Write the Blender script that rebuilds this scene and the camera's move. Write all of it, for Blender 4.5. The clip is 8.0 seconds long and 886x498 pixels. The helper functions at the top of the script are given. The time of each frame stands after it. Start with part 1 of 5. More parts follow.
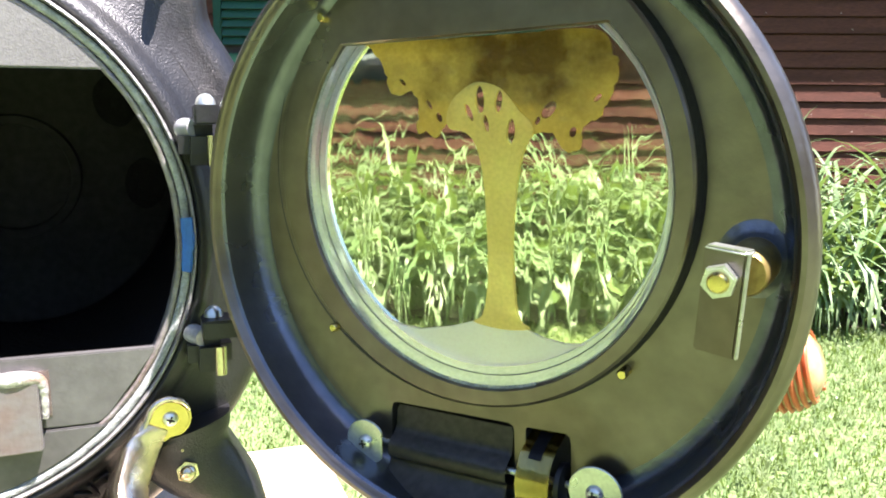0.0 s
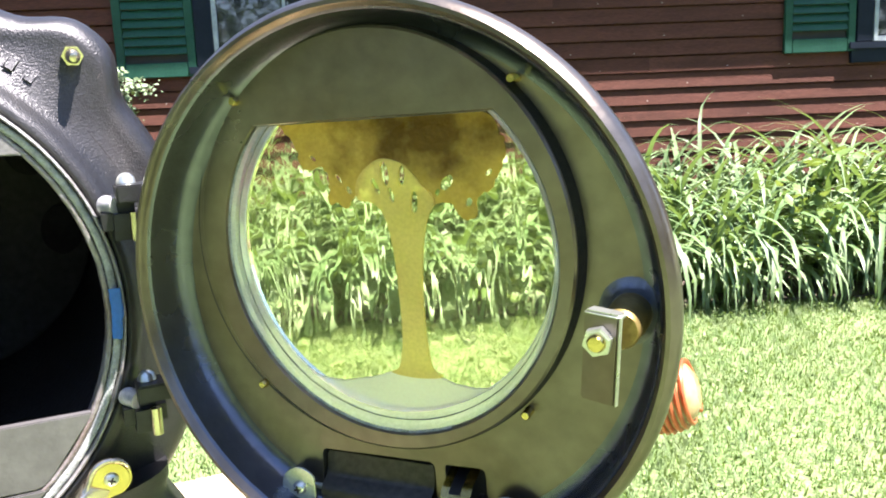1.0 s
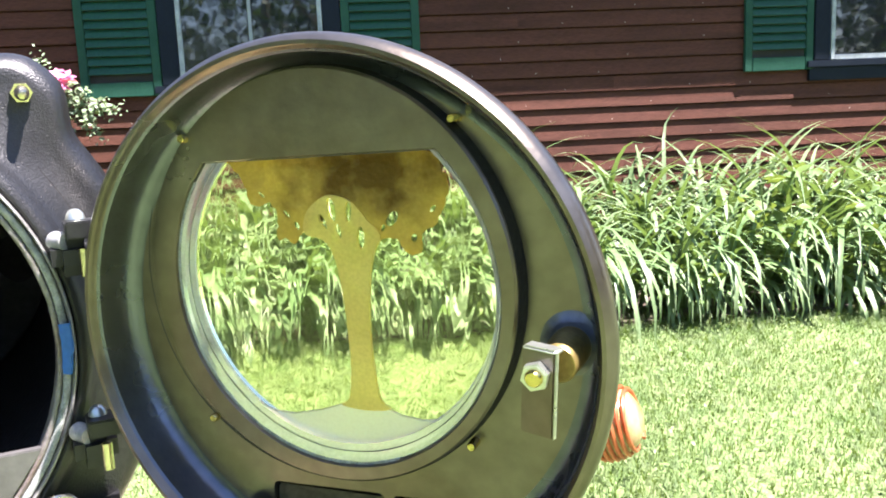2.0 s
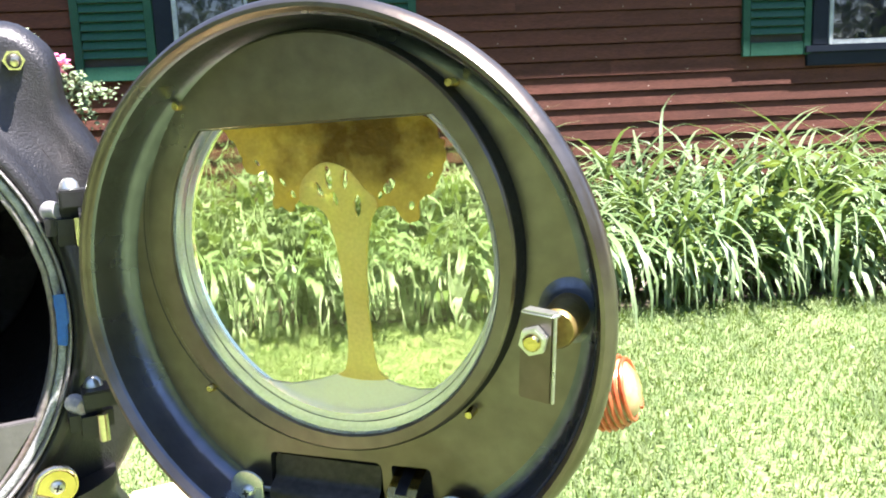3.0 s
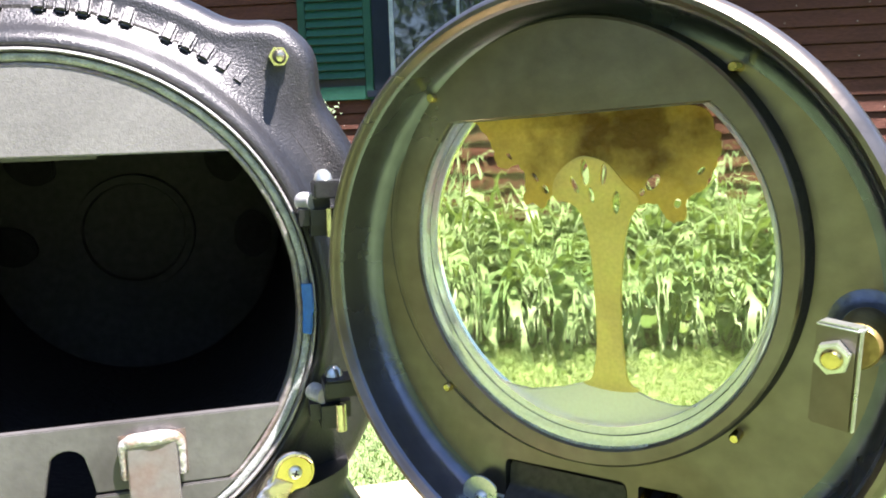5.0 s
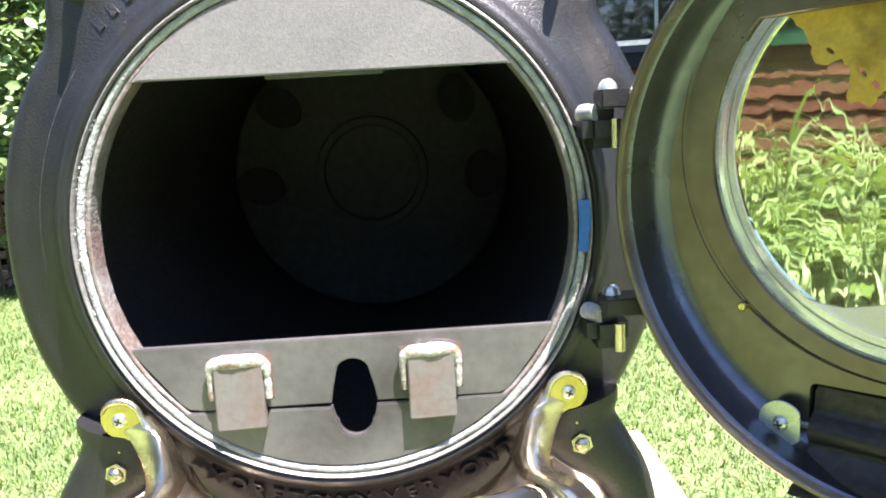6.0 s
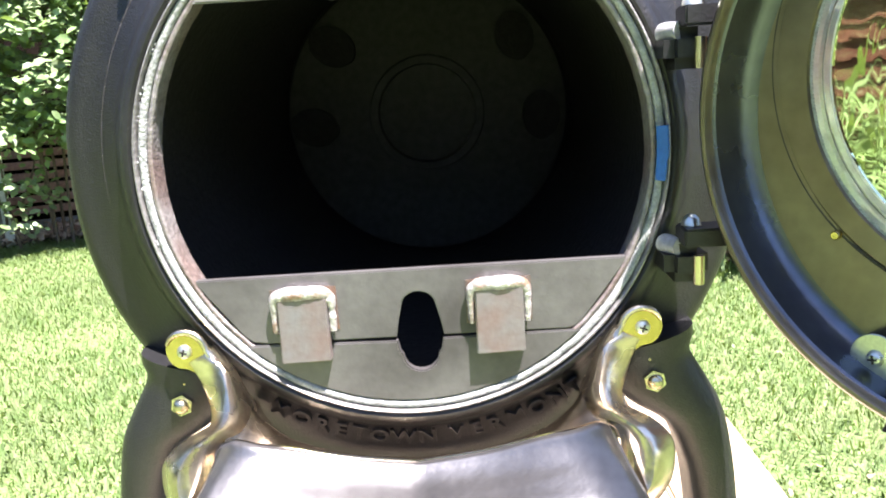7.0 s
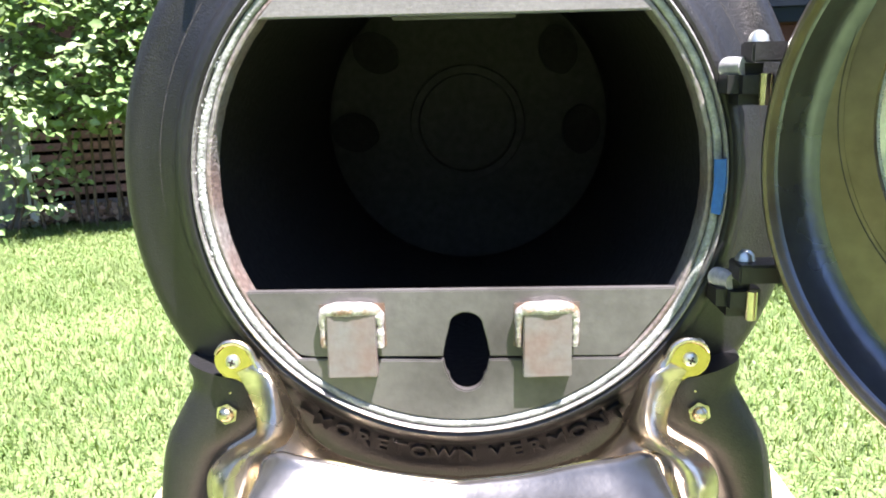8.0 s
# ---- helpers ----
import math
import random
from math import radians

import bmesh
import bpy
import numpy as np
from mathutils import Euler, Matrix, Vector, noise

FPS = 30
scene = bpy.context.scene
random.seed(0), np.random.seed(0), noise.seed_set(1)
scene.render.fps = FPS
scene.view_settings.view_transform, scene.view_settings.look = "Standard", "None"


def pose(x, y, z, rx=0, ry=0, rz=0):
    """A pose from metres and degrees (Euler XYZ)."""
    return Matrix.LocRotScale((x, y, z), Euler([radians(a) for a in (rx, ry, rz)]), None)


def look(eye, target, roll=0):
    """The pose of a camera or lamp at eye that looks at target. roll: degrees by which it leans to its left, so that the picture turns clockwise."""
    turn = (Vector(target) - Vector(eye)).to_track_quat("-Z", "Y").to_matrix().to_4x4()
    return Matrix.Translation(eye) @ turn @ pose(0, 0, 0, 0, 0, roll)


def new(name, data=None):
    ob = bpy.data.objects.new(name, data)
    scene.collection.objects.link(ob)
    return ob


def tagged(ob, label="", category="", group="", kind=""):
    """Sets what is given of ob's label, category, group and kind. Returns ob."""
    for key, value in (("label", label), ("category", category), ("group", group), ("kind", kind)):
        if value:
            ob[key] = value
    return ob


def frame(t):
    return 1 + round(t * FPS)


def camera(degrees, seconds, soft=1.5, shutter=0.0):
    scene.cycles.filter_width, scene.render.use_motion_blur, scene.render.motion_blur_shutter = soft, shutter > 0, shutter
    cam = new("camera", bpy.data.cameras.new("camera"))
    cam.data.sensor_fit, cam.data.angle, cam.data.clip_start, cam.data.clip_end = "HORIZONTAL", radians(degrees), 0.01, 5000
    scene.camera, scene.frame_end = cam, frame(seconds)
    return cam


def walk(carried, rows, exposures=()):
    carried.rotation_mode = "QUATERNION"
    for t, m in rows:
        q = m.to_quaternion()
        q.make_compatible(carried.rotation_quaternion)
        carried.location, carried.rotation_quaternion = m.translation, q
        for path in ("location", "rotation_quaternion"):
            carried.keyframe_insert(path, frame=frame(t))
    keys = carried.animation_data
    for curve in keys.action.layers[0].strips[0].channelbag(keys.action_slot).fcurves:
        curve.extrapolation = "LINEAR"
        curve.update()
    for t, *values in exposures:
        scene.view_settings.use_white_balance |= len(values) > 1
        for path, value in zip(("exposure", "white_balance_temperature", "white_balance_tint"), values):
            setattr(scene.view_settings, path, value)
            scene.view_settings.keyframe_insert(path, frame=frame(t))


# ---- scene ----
EXPOSURE = 2.67
cam = camera(56.23, 8.0, soft=1.9)
# seconds, eye, then yaw, pitch and lean in degrees
PATH = [
    (0, 0.1562, -0.5952, 0.9990, -19.85, -9.61, 0.44),
    (0.5, 0.1457, -0.6152, 1.0147, -22.62, -11.60, -0.55),
    (0.8, 0.1470, -0.6258, 1.0328, -23.69, -11.50, -2.40),
    (1, 0.1476, -0.6368, 1.0499, -25.26, -10.27, -2.33),
    (1.5, 0.1481, -0.6494, 1.0612, -27.22, -9.01, -2.00),
    (1.7, 0.1546, -0.6515, 1.0633, -27.09, -9.16, -2.40),
    (2.8, 0.1612, -0.6509, 1.0539, -27.90, -9.60, -2.43),
    (3, 0.1588, -0.6492, 1.0500, -27.52, -10.16, -2.45),
    (3.5, 0.1669, -0.6409, 1.0382, -26.70, -12.07, -2.56),
    (4, 0.1680, -0.6331, 1.0334, -22.96, -11.19, -3.05),
    (4.2, 0.1648, -0.6320, 1.0332, -21.72, -9.94, -3.05),
    (5.3, 0.1095, -0.6038, 1.0309, -10.63, -8.16, -1.92),
    (5.5, 0.0896, -0.6008, 1.0058, -8.23, -9.11, -2.20),
    (6, 0.0611, -0.5913, 0.9944, -1.63, -9.70, -3.10),
    (6.5, 0.0425, -0.5860, 0.9905, 0.57, -9.32, -2.67),
    (7, 0.0417, -0.5735, 0.9731, 1.55, -12.55, -3.57),
    (7.5, 0.0367, -0.5732, 0.9709, 2.38, -12.00, -2.10),
    (8, 0.0167, -0.5724, 0.9923, 2.67, -12.75, -1.23),
]
walk(cam, [(t, pose(x, y, z, 0, 0, yaw) @ pose(0, 0, 0, 90 + pitch) @ pose(0, 0, 0, 0, 0, lean)) for t, x, y, z, yaw, pitch, lean in PATH],
     exposures=[(0.0, EXPOSURE, 6330, 21.5), (8.0, EXPOSURE, 6330, 21.5)])

# ---- light ----
SUN_WAY = Vector((0.245, -0.282, 0.928)).normalized()      # towards the sun
world = bpy.data.worlds.new("sky")
scene.world = world
world.use_nodes = True
wn = world.node_tree.nodes
sky = wn.new("ShaderNodeTexSky")
sky.sky_type, sky.sun_disc = "NISHITA", False
sky.ozone_density, sky.dust_density = 3.0, 0.4
sky.sun_elevation = math.asin(SUN_WAY.z)
sky.sun_rotation = math.atan2(SUN_WAY.x, SUN_WAY.y)
wn["Background"].inputs["Strength"].default_value = 0.057
world.node_tree.links.new(sky.outputs["Color"], wn["Background"].inputs["Color"])
sun = new("sun", bpy.data.lights.new("sun", "SUN"))
sun.data.energy, sun.data.angle, sun.data.color = 5.0, radians(0.5), (1.0, 0.96, 0.905)
sun.matrix_world = look((0, 0, 30), Vector((0, 0, 30)) - SUN_WAY)


# ---- materials ----
def material(name, base, rough=0.6, metal=0.0, second=None, scale=8.0, fine=None, fine_amount=0.25, bump=0.0, bump_scale=200.0,
             stretch=(1, 1, 1), island=0.0, coat=0.0, spread=(0.35, 0.65), rough_vary=0.12, obj_vary=0.0):
    """A surface of two colours mixed by a coarse noise, broken by a fine one, with a bump."""
    m = bpy.data.materials.new(name)
    m.use_nodes = True
    nt = m.node_tree
    b = nt.nodes["Principled BSDF"]
    b.inputs["Metallic"].default_value = metal
    b.inputs["Coat Weight"].default_value = coat
    co = nt.nodes.new("ShaderNodeTexCoord")
    mp = nt.nodes.new("ShaderNodeMapping")
    mp.inputs["Scale"].default_value = stretch
    nt.links.new(co.outputs["Object"], mp.inputs["Vector"])
    n1 = nt.nodes.new("ShaderNodeTexNoise")
    n1.inputs["Scale"].default_value, n1.inputs["Detail"].default_value = scale, 5
    nt.links.new(mp.outputs["Vector"], n1.inputs["Vector"])
    r1 = nt.nodes.new("ShaderNodeMapRange")
    r1.inputs["From Min"].default_value, r1.inputs["From Max"].default_value = spread
    nt.links.new(n1.outputs["Fac"], r1.inputs["Value"])
    mix = nt.nodes.new("ShaderNodeMix")
    mix.data_type = "RGBA"
    mix.inputs["A"].default_value = (*base, 1)
    mix.inputs["B"].default_value = (*(second or [c * 0.8 for c in base]), 1)
    nt.links.new(r1.outputs["Result"], mix.inputs["Factor"])
    colour = mix.outputs["Result"]
    n2 = nt.nodes.new("ShaderNodeTexNoise")
    n2.inputs["Scale"].default_value, n2.inputs["Detail"].default_value = fine or scale * 12, 4
    nt.links.new(mp.outputs["Vector"], n2.inputs["Vector"])
    hsv = nt.nodes.new("ShaderNodeHueSaturation")
    r2 = nt.nodes.new("ShaderNodeMapRange")
    r2.inputs["From Min"].default_value, r2.inputs["From Max"].default_value = 0.3, 0.7
    r2.inputs["To Min"].default_value, r2.inputs["To Max"].default_value = 1 - fine_amount, 1 + fine_amount
    nt.links.new(n2.outputs["Fac"], r2.inputs["Value"])
    value = r2.outputs["Result"]
    for amount, node, socket in ((island, "ShaderNodeNewGeometry", "Random Per Island"), (obj_vary, "ShaderNodeObjectInfo", "Random")):
        if amount:
            g = nt.nodes.new(node)
            r3 = nt.nodes.new("ShaderNodeMapRange")
            r3.inputs["To Min"].default_value, r3.inputs["To Max"].default_value = 1 - amount, 1 + amount
            nt.links.new(g.outputs[socket], r3.inputs["Value"])
            mul = nt.nodes.new("ShaderNodeMath")
            mul.operation = "MULTIPLY"
            nt.links.new(value, mul.inputs[0])
            nt.links.new(r3.outputs["Result"], mul.inputs[1])
            value = mul.outputs["Value"]
    nt.links.new(value, hsv.inputs["Value"])
    nt.links.new(colour, hsv.inputs["Color"])
    nt.links.new(hsv.outputs["Color"], b.inputs["Base Color"])
    r4 = nt.nodes.new("ShaderNodeMapRange")
    r4.inputs["To Min"].default_value, r4.inputs["To Max"].default_value = max(0.02, rough - rough_vary), min(1, rough + rough_vary)
    nt.links.new(n1.outputs["Fac"], r4.inputs["Value"])
    nt.links.new(r4.outputs["Result"], b.inputs["Roughness"])
    if bump:
        n3 = nt.nodes.new("ShaderNodeTexNoise")
        n3.inputs["Scale"].default_value, n3.inputs["Detail"].default_value = bump_scale, 3
        nt.links.new(mp.outputs["Vector"], n3.inputs["Vector"])
        bp = nt.nodes.new("ShaderNodeBump")
        bp.inputs["Strength"].default_value, bp.inputs["Distance"].default_value = bump, 0.6 / bump_scale
        nt.links.new(n3.outputs["Fac"], bp.inputs["Height"])
        nt.links.new(bp.outputs["Normal"], b.inputs["Normal"])
    return m


def leaf_material(name, base, second, shine=0.35, passing=0.45, vary=0.35, patch=3.0):
    """A leaf: coloured leaf by leaf, letting part of the light through."""
    m = material(name, base, shine, 0.0, second, patch, 60.0, 0.2, island=vary)
    nt = m.node_tree
    b = nt.nodes["Principled BSDF"]
    b.inputs["Specular IOR Level"].default_value = 0.3
    tr = nt.nodes.new("ShaderNodeBsdfTranslucent")
    tr.inputs["Color"].default_value = (base[0] * 2.2, base[1] * 1.9, base[2] * 0.9, 1)
    ms = nt.nodes.new("ShaderNodeMixShader")
    ms.inputs["Fac"].default_value = passing
    nt.links.new(b.outputs["BSDF"], ms.inputs[1])
    nt.links.new(tr.outputs["BSDF"], ms.inputs[2])
    nt.links.new(ms.outputs["Shader"], nt.nodes["Material Output"].inputs["Surface"])
    return m


IRON = material("black cast iron", (0.0075, 0.0075, 0.0080), 0.39, 0.0, (0.0110, 0.0110, 0.0114), 14, 300, 0.3, 0.55, 640, rough_vary=0.06)
IRON.node_tree.nodes["Principled BSDF"].inputs["Specular IOR Level"].default_value = 0.6
# soot on the firebox; elsewhere its dark colour stands in for shade
SOOT_AND_SHADE = material("firebox soot and gap shade", (0.022, 0.021, 0.020), 0.85, 0.0, (0.031, 0.028, 0.026), 9, 150, 0.3, 0.4, 120)
DOOR_STEEL = material("bare blued cast steel", (0.195, 0.178, 0.155), 0.29, 0.92, (0.160, 0.132, 0.103), 9, 60, 0.14, 0.07, 260, rough_vary=0.07)
# bluish base puts the sky's reflection in the dish wall into the colour
SKY_STEEL = material("sky tinted cast steel", (0.155, 0.175, 0.210), 0.27, 0.92, (0.110, 0.118, 0.135), 8, 60, 0.14, 0.12, 260, rough_vary=0.07)
RING_STEEL = material("ground steel ring", (0.38, 0.375, 0.365), 0.42, 0.5, (0.24, 0.23, 0.22), 25, 300, 0.2, 0.4, 300)
PLATE_STEEL = material("mill steel plate", (0.125, 0.120, 0.119), 0.38, 0.4, (0.062, 0.057, 0.056), 11, 120, 0.1, 0.1, 300, spread=(0.4, 0.72))
BAFFLE = material("pale cast baffle", (0.205, 0.197, 0.189), 0.5, 0.35, (0.165, 0.159, 0.153), 16, 420, 0.12, 0.3, 700)
BLACK = material("black oxide steel", (0.006, 0.006, 0.0065), 0.45, 0.0, (0.009, 0.009, 0.009), 30, 300, 0.2, 0.2, 400)
BRASS = material("polished brass", (0.70, 0.58, 0.22), 0.17, 1.0, (0.56, 0.44, 0.13), 30, 300, 0.08, 0.05, 150)
NICKEL_BRASS = material("pale nickel brass", (0.70, 0.64, 0.44), 0.22, 1.0, (0.58, 0.52, 0.34), 30, 300, 0.10, 0.05, 150)
BRONZE = material("warm polished bronze", (0.52, 0.43, 0.33), 0.24, 1.0, (0.38, 0.30, 0.21), 20, 220, 0.12, 0.08, 150)
ZINC = material("zinc plated steel", (0.66, 0.68, 0.60), 0.3, 0.9, (0.55, 0.57, 0.5), 60, 400, 0.1)
BOARD = material("brown stained clapboard", (0.108, 0.040, 0.026), 0.8, 0.0, (0.072, 0.029, 0.0195), 2.0, 45, 0.3, 0.5, 110, (0.7, 7, 7), obj_vary=0.10)
BOARD.node_tree.nodes["Principled BSDF"].inputs["Specular IOR Level"].default_value = 0.2
GREEN = material("green shutter paint", (0.013, 0.064, 0.040), 0.5, 0.0, (0.020, 0.078, 0.052), 6, 70, 0.15, 0.2, 120, obj_vary=0.08)
GREEN.node_tree.nodes["Principled BSDF"].inputs["Specular IOR Level"].default_value = 0.2
NAVY = material("dark blue window paint", (0.008, 0.012, 0.021), 0.5, 0.0, (0.011, 0.016, 0.026), 6, 80, 0.15)
NAVY.node_tree.nodes["Principled BSDF"].inputs["Specular IOR Level"].default_value = 0.15
SOIL = material("dark garden soil", (0.05, 0.036, 0.025), 0.9, 0.0, (0.08, 0.06, 0.04), 6, 60, 0.4, 0.8, 60)
LAWN = material("lawn", (0.120, 0.180, 0.055), 0.9, 0.0, (0.155, 0.205, 0.075), 3.0, 70, 0.45, 0.8, 90)
PLANK = material("pale new pine board", (0.55, 0.44, 0.31), 0.6, 0.0, (0.46, 0.36, 0.24), 5, 70, 0.12, 0.15, 120, (8, 1, 8), obj_vary=0.08)


# ---- mesh helpers ----
def thing(name, label, category, group="", kind="", at=None):
    ob = tagged(new(name), label, category, group, kind)
    if at is not None:
        ob.matrix_world = at
    return ob


def finish(name, bm, mat, smooth=True):
    bmesh.ops.recalc_face_normals(bm, faces=bm.faces)
    me = bpy.data.meshes.new(name)
    bm.to_mesh(me)
    bm.free()
    for m in mat if isinstance(mat, (list, tuple)) else [mat]:
        me.materials.append(m)
    if smooth:
        me.shade_smooth()
        me.set_sharp_from_angle(angle=radians(38))
    return me


def part(name, bm, mat, parent=None, label="", smooth=True):
    """A bmesh as one object, in its parent's own axes."""
    ob = new(name, bm if isinstance(bm, bpy.types.Mesh) else finish(name, bm, mat, smooth))
    if parent is not None:
        ob.parent = parent
    if label:
        ob["label"] = label
    return ob


def put(ob, m):
    ob.matrix_basis = m
    return ob


def lathe(profile, steps=96, arc=(0.0, 360.0), axis="y"):
    """Turn a closed profile of (radius, along) about the y axis (or z), angles from x towards z (or y)."""
    bm = bmesh.new()
    whole = abs(arc[1] - arc[0]) >= 359.9
    count = steps if whole else steps + 1
    rings = []
    for i in range(count):
        a = radians(arc[0] + (arc[1] - arc[0]) * i / steps)
        c, s = math.cos(a), math.sin(a)
        rings.append([bm.verts.new((r * c, y, r * s) if axis == "y" else (r * c, r * s, y)) for r, y in profile])
    n = len(profile)
    for i in range(count if whole else count - 1):
        p, q = rings[i], rings[(i + 1) % count]
        for j in range(n):
            k = (j + 1) % n
            bm.faces.new((p[j], p[k], q[k], q[j]))
    if not whole:
        bm.faces.new(rings[0])
        bm.faces.new(rings[-1][::-1])
    bmesh.ops.remove_doubles(bm, verts=bm.verts, dist=1e-6)
    return bm


def prism(outline, low, high, bevel=0.0, plane="xz", segments=2):
    """A flat outline given depth, with its edges rounded."""
    bm = bmesh.new()
    where = {"xz": lambda a, b, c: (a, c, b), "xy": lambda a, b, c: (a, b, c), "yz": lambda a, b, c: (c, a, b)}[plane]
    lo = [bm.verts.new(where(a, b, low)) for a, b in outline]
    hi = [bm.verts.new(where(a, b, high)) for a, b in outline]
    n = len(outline)
    bm.faces.new(lo)
    bm.faces.new(hi)
    for i in range(n):
        bm.faces.new((lo[i], lo[(i + 1) % n], hi[(i + 1) % n], hi[i]))
    bmesh.ops.recalc_face_normals(bm, faces=bm.faces)
    if bevel:
        edges = [e for e in bm.edges if len(e.link_faces) == 2 and any(len(f.verts) == n and n > 4 or n == 4 for f in e.link_faces)]
        bmesh.ops.bevel(bm, geom=edges, offset=bevel, segments=segments, affect="EDGES", clamp_overlap=True)
    return bm


def box(size, centre=(0, 0, 0), bevel=0.0, segments=2, bm=None, turn=None):
    bm = bm or bmesh.new()
    m = Matrix.Translation(centre) @ (turn or Matrix.Identity(4)) @ Matrix.Diagonal((*size, 1))
    made = bmesh.ops.create_cube(bm, size=1, matrix=m)
    if bevel:
        edges = {e for v in made["verts"] for e in v.link_edges}
        bmesh.ops.bevel(bm, geom=list(edges), offset=bevel, segments=segments, affect="EDGES", clamp_overlap=True)
    return bm


def tube(points, radii, sides=12, bm=None, flat=1.0, caps=True):
    """A round bar along points, its radius given point by point."""
    bm = bm or bmesh.new()
    pts = [Vector(p) for p in points]
    if not hasattr(radii, "__len__"):
        radii = [radii] * len(pts)
    rings, side = [], None
    for i, p in enumerate(pts):
        way = (pts[min(i + 1, len(pts) - 1)] - pts[max(i - 1, 0)]).normalized()
        if side is None:
            side = way.cross(Vector((0, 1, 0)) if abs(way.y) < 0.9 else Vector((1, 0, 0))).normalized()
        side = (side - way * side.dot(way)).normalized()
        other = way.cross(side)
        rings.append([bm.verts.new(p + (side * math.cos(t) + other * math.sin(t) * flat) * radii[i]) for t in (2 * math.pi * k / sides for k in range(sides))])
    for p, q in zip(rings, rings[1:]):
        for k in range(sides):
            bm.faces.new((p[k], p[(k + 1) % sides], q[(k + 1) % sides], q[k]))
    if caps:
        bm.faces.new(rings[0][::-1])
        bm.faces.new(rings[-1])
    return bm


def curve_points(points, per=6):
    """A smooth line through points (Catmull-Rom)."""
    pts = [Vector(p) for p in points]
    ext = [2 * pts[0] - pts[1], *pts, 2 * pts[-1] - pts[-2]]
    out = []
    for i in range(1, len(ext) - 2):
        a, b, c, d = ext[i - 1:i + 3]
        for k in range(per):
            t = k / per
            out.append(0.5 * (2 * b + (c - a) * t + (2 * a - 5 * b + 4 * c - d) * t * t + (3 * b - a - 3 * c + d) * t ** 3))
    out.append(pts[-1])
    return out


def arc_points(cx, cz, r, a0, a1, steps):
    return [(cx + r * math.cos(radians(a0 + (a1 - a0) * i / steps)), cz + r * math.sin(radians(a0 + (a1 - a0) * i / steps))) for i in range(steps + 1)]


# ---- ground ----
def ground_mesh():
    bm = bmesh.new()
    size, n = 6.0, 60
    grid = [[bm.verts.new((-4.5 + 10.5 * i / n, -2 + 9.0 * j / n, 0.012 * noise.noise((i * 0.45, j * 0.45, 0)))) for j in range(n + 1)] for i in range(n + 1)]
    for i in range(n):
        for j in range(n):
            bm.faces.new((grid[i][j], grid[i + 1][j], grid[i + 1][j + 1], grid[i][j + 1]))
    edge = [grid[i][0] for i in range(n + 1)] + [grid[n][j] for j in range(1, n + 1)] + [grid[i][n] for i in range(n - 1, -1, -1)] + [grid[0][j] for j in range(n - 1, 0, -1)]
    far = []
    for v in edge:
        w = (v.co - Vector((0.75, 2.5, 0))).normalized() * 900
        far.append(bm.verts.new((w.x, w.y, 0)))
    for i in range(len(edge)):
        k = (i + 1) % len(edge)
        bm.faces.new((edge[i], edge[k], far[k], far[i]))
    return bm


tagged(part("ground", ground_mesh(), LAWN), "sunlit mown green lawn ground sheet", "ground", kind="structure")

# ---- house ----
TURN = -21.88
WALL = 4.9                      # the wall's distance from the origin along its own normal
HOUSE = pose(0, 0, 0, 0, 0, TURN)
house = thing("house", "single storey house clad in dark brown clapboards", "house", kind="structure", at=HOUSE)
part("wall", box((13.0, 0.14, 2.85), (2.6, WALL + 0.115, 1.475)), BOARD, house)
part("roof", box((13.8, 1.2, 0.12), (2.6, WALL + 0.282, 2.97), 0.01), NAVY, house)
part("foundation", box((13.0, 0.2, 0.24), (2.6, WALL + 0.135, 0.11), 0.01), material("grey foundation stone", (0.3, 0.29, 0.27), 0.8, 0, (0.2, 0.2, 0.19), 9, 80, 0.3, 0.6, 60), house)
# opaque near-black panes carry the unlit room's darkness in their colour
PANE = material("old window pane", (0.012, 0.015, 0.018), 0.03, 0.0, (0.02, 0.02, 0.025), 2, 20, 0.1, 0.005, 3, rough_vary=0.01)
PANE.node_tree.nodes["Principled BSDF"].inputs["IOR"].default_value = 2.2
SASH = material("grey white sash paint", (0.38, 0.41, 0.43), 0.55, 0.0, (0.27, 0.30, 0.32), 9, 90, 0.2, 0.2, 120)


def piece(name, size, centre, mat, parent, bevel=0.004, turn=None):
    return put(part(name, box(size, (0, 0, 0), bevel), mat, parent), Matrix.Translation(centre) @ (turn or Matrix.Identity(4)))


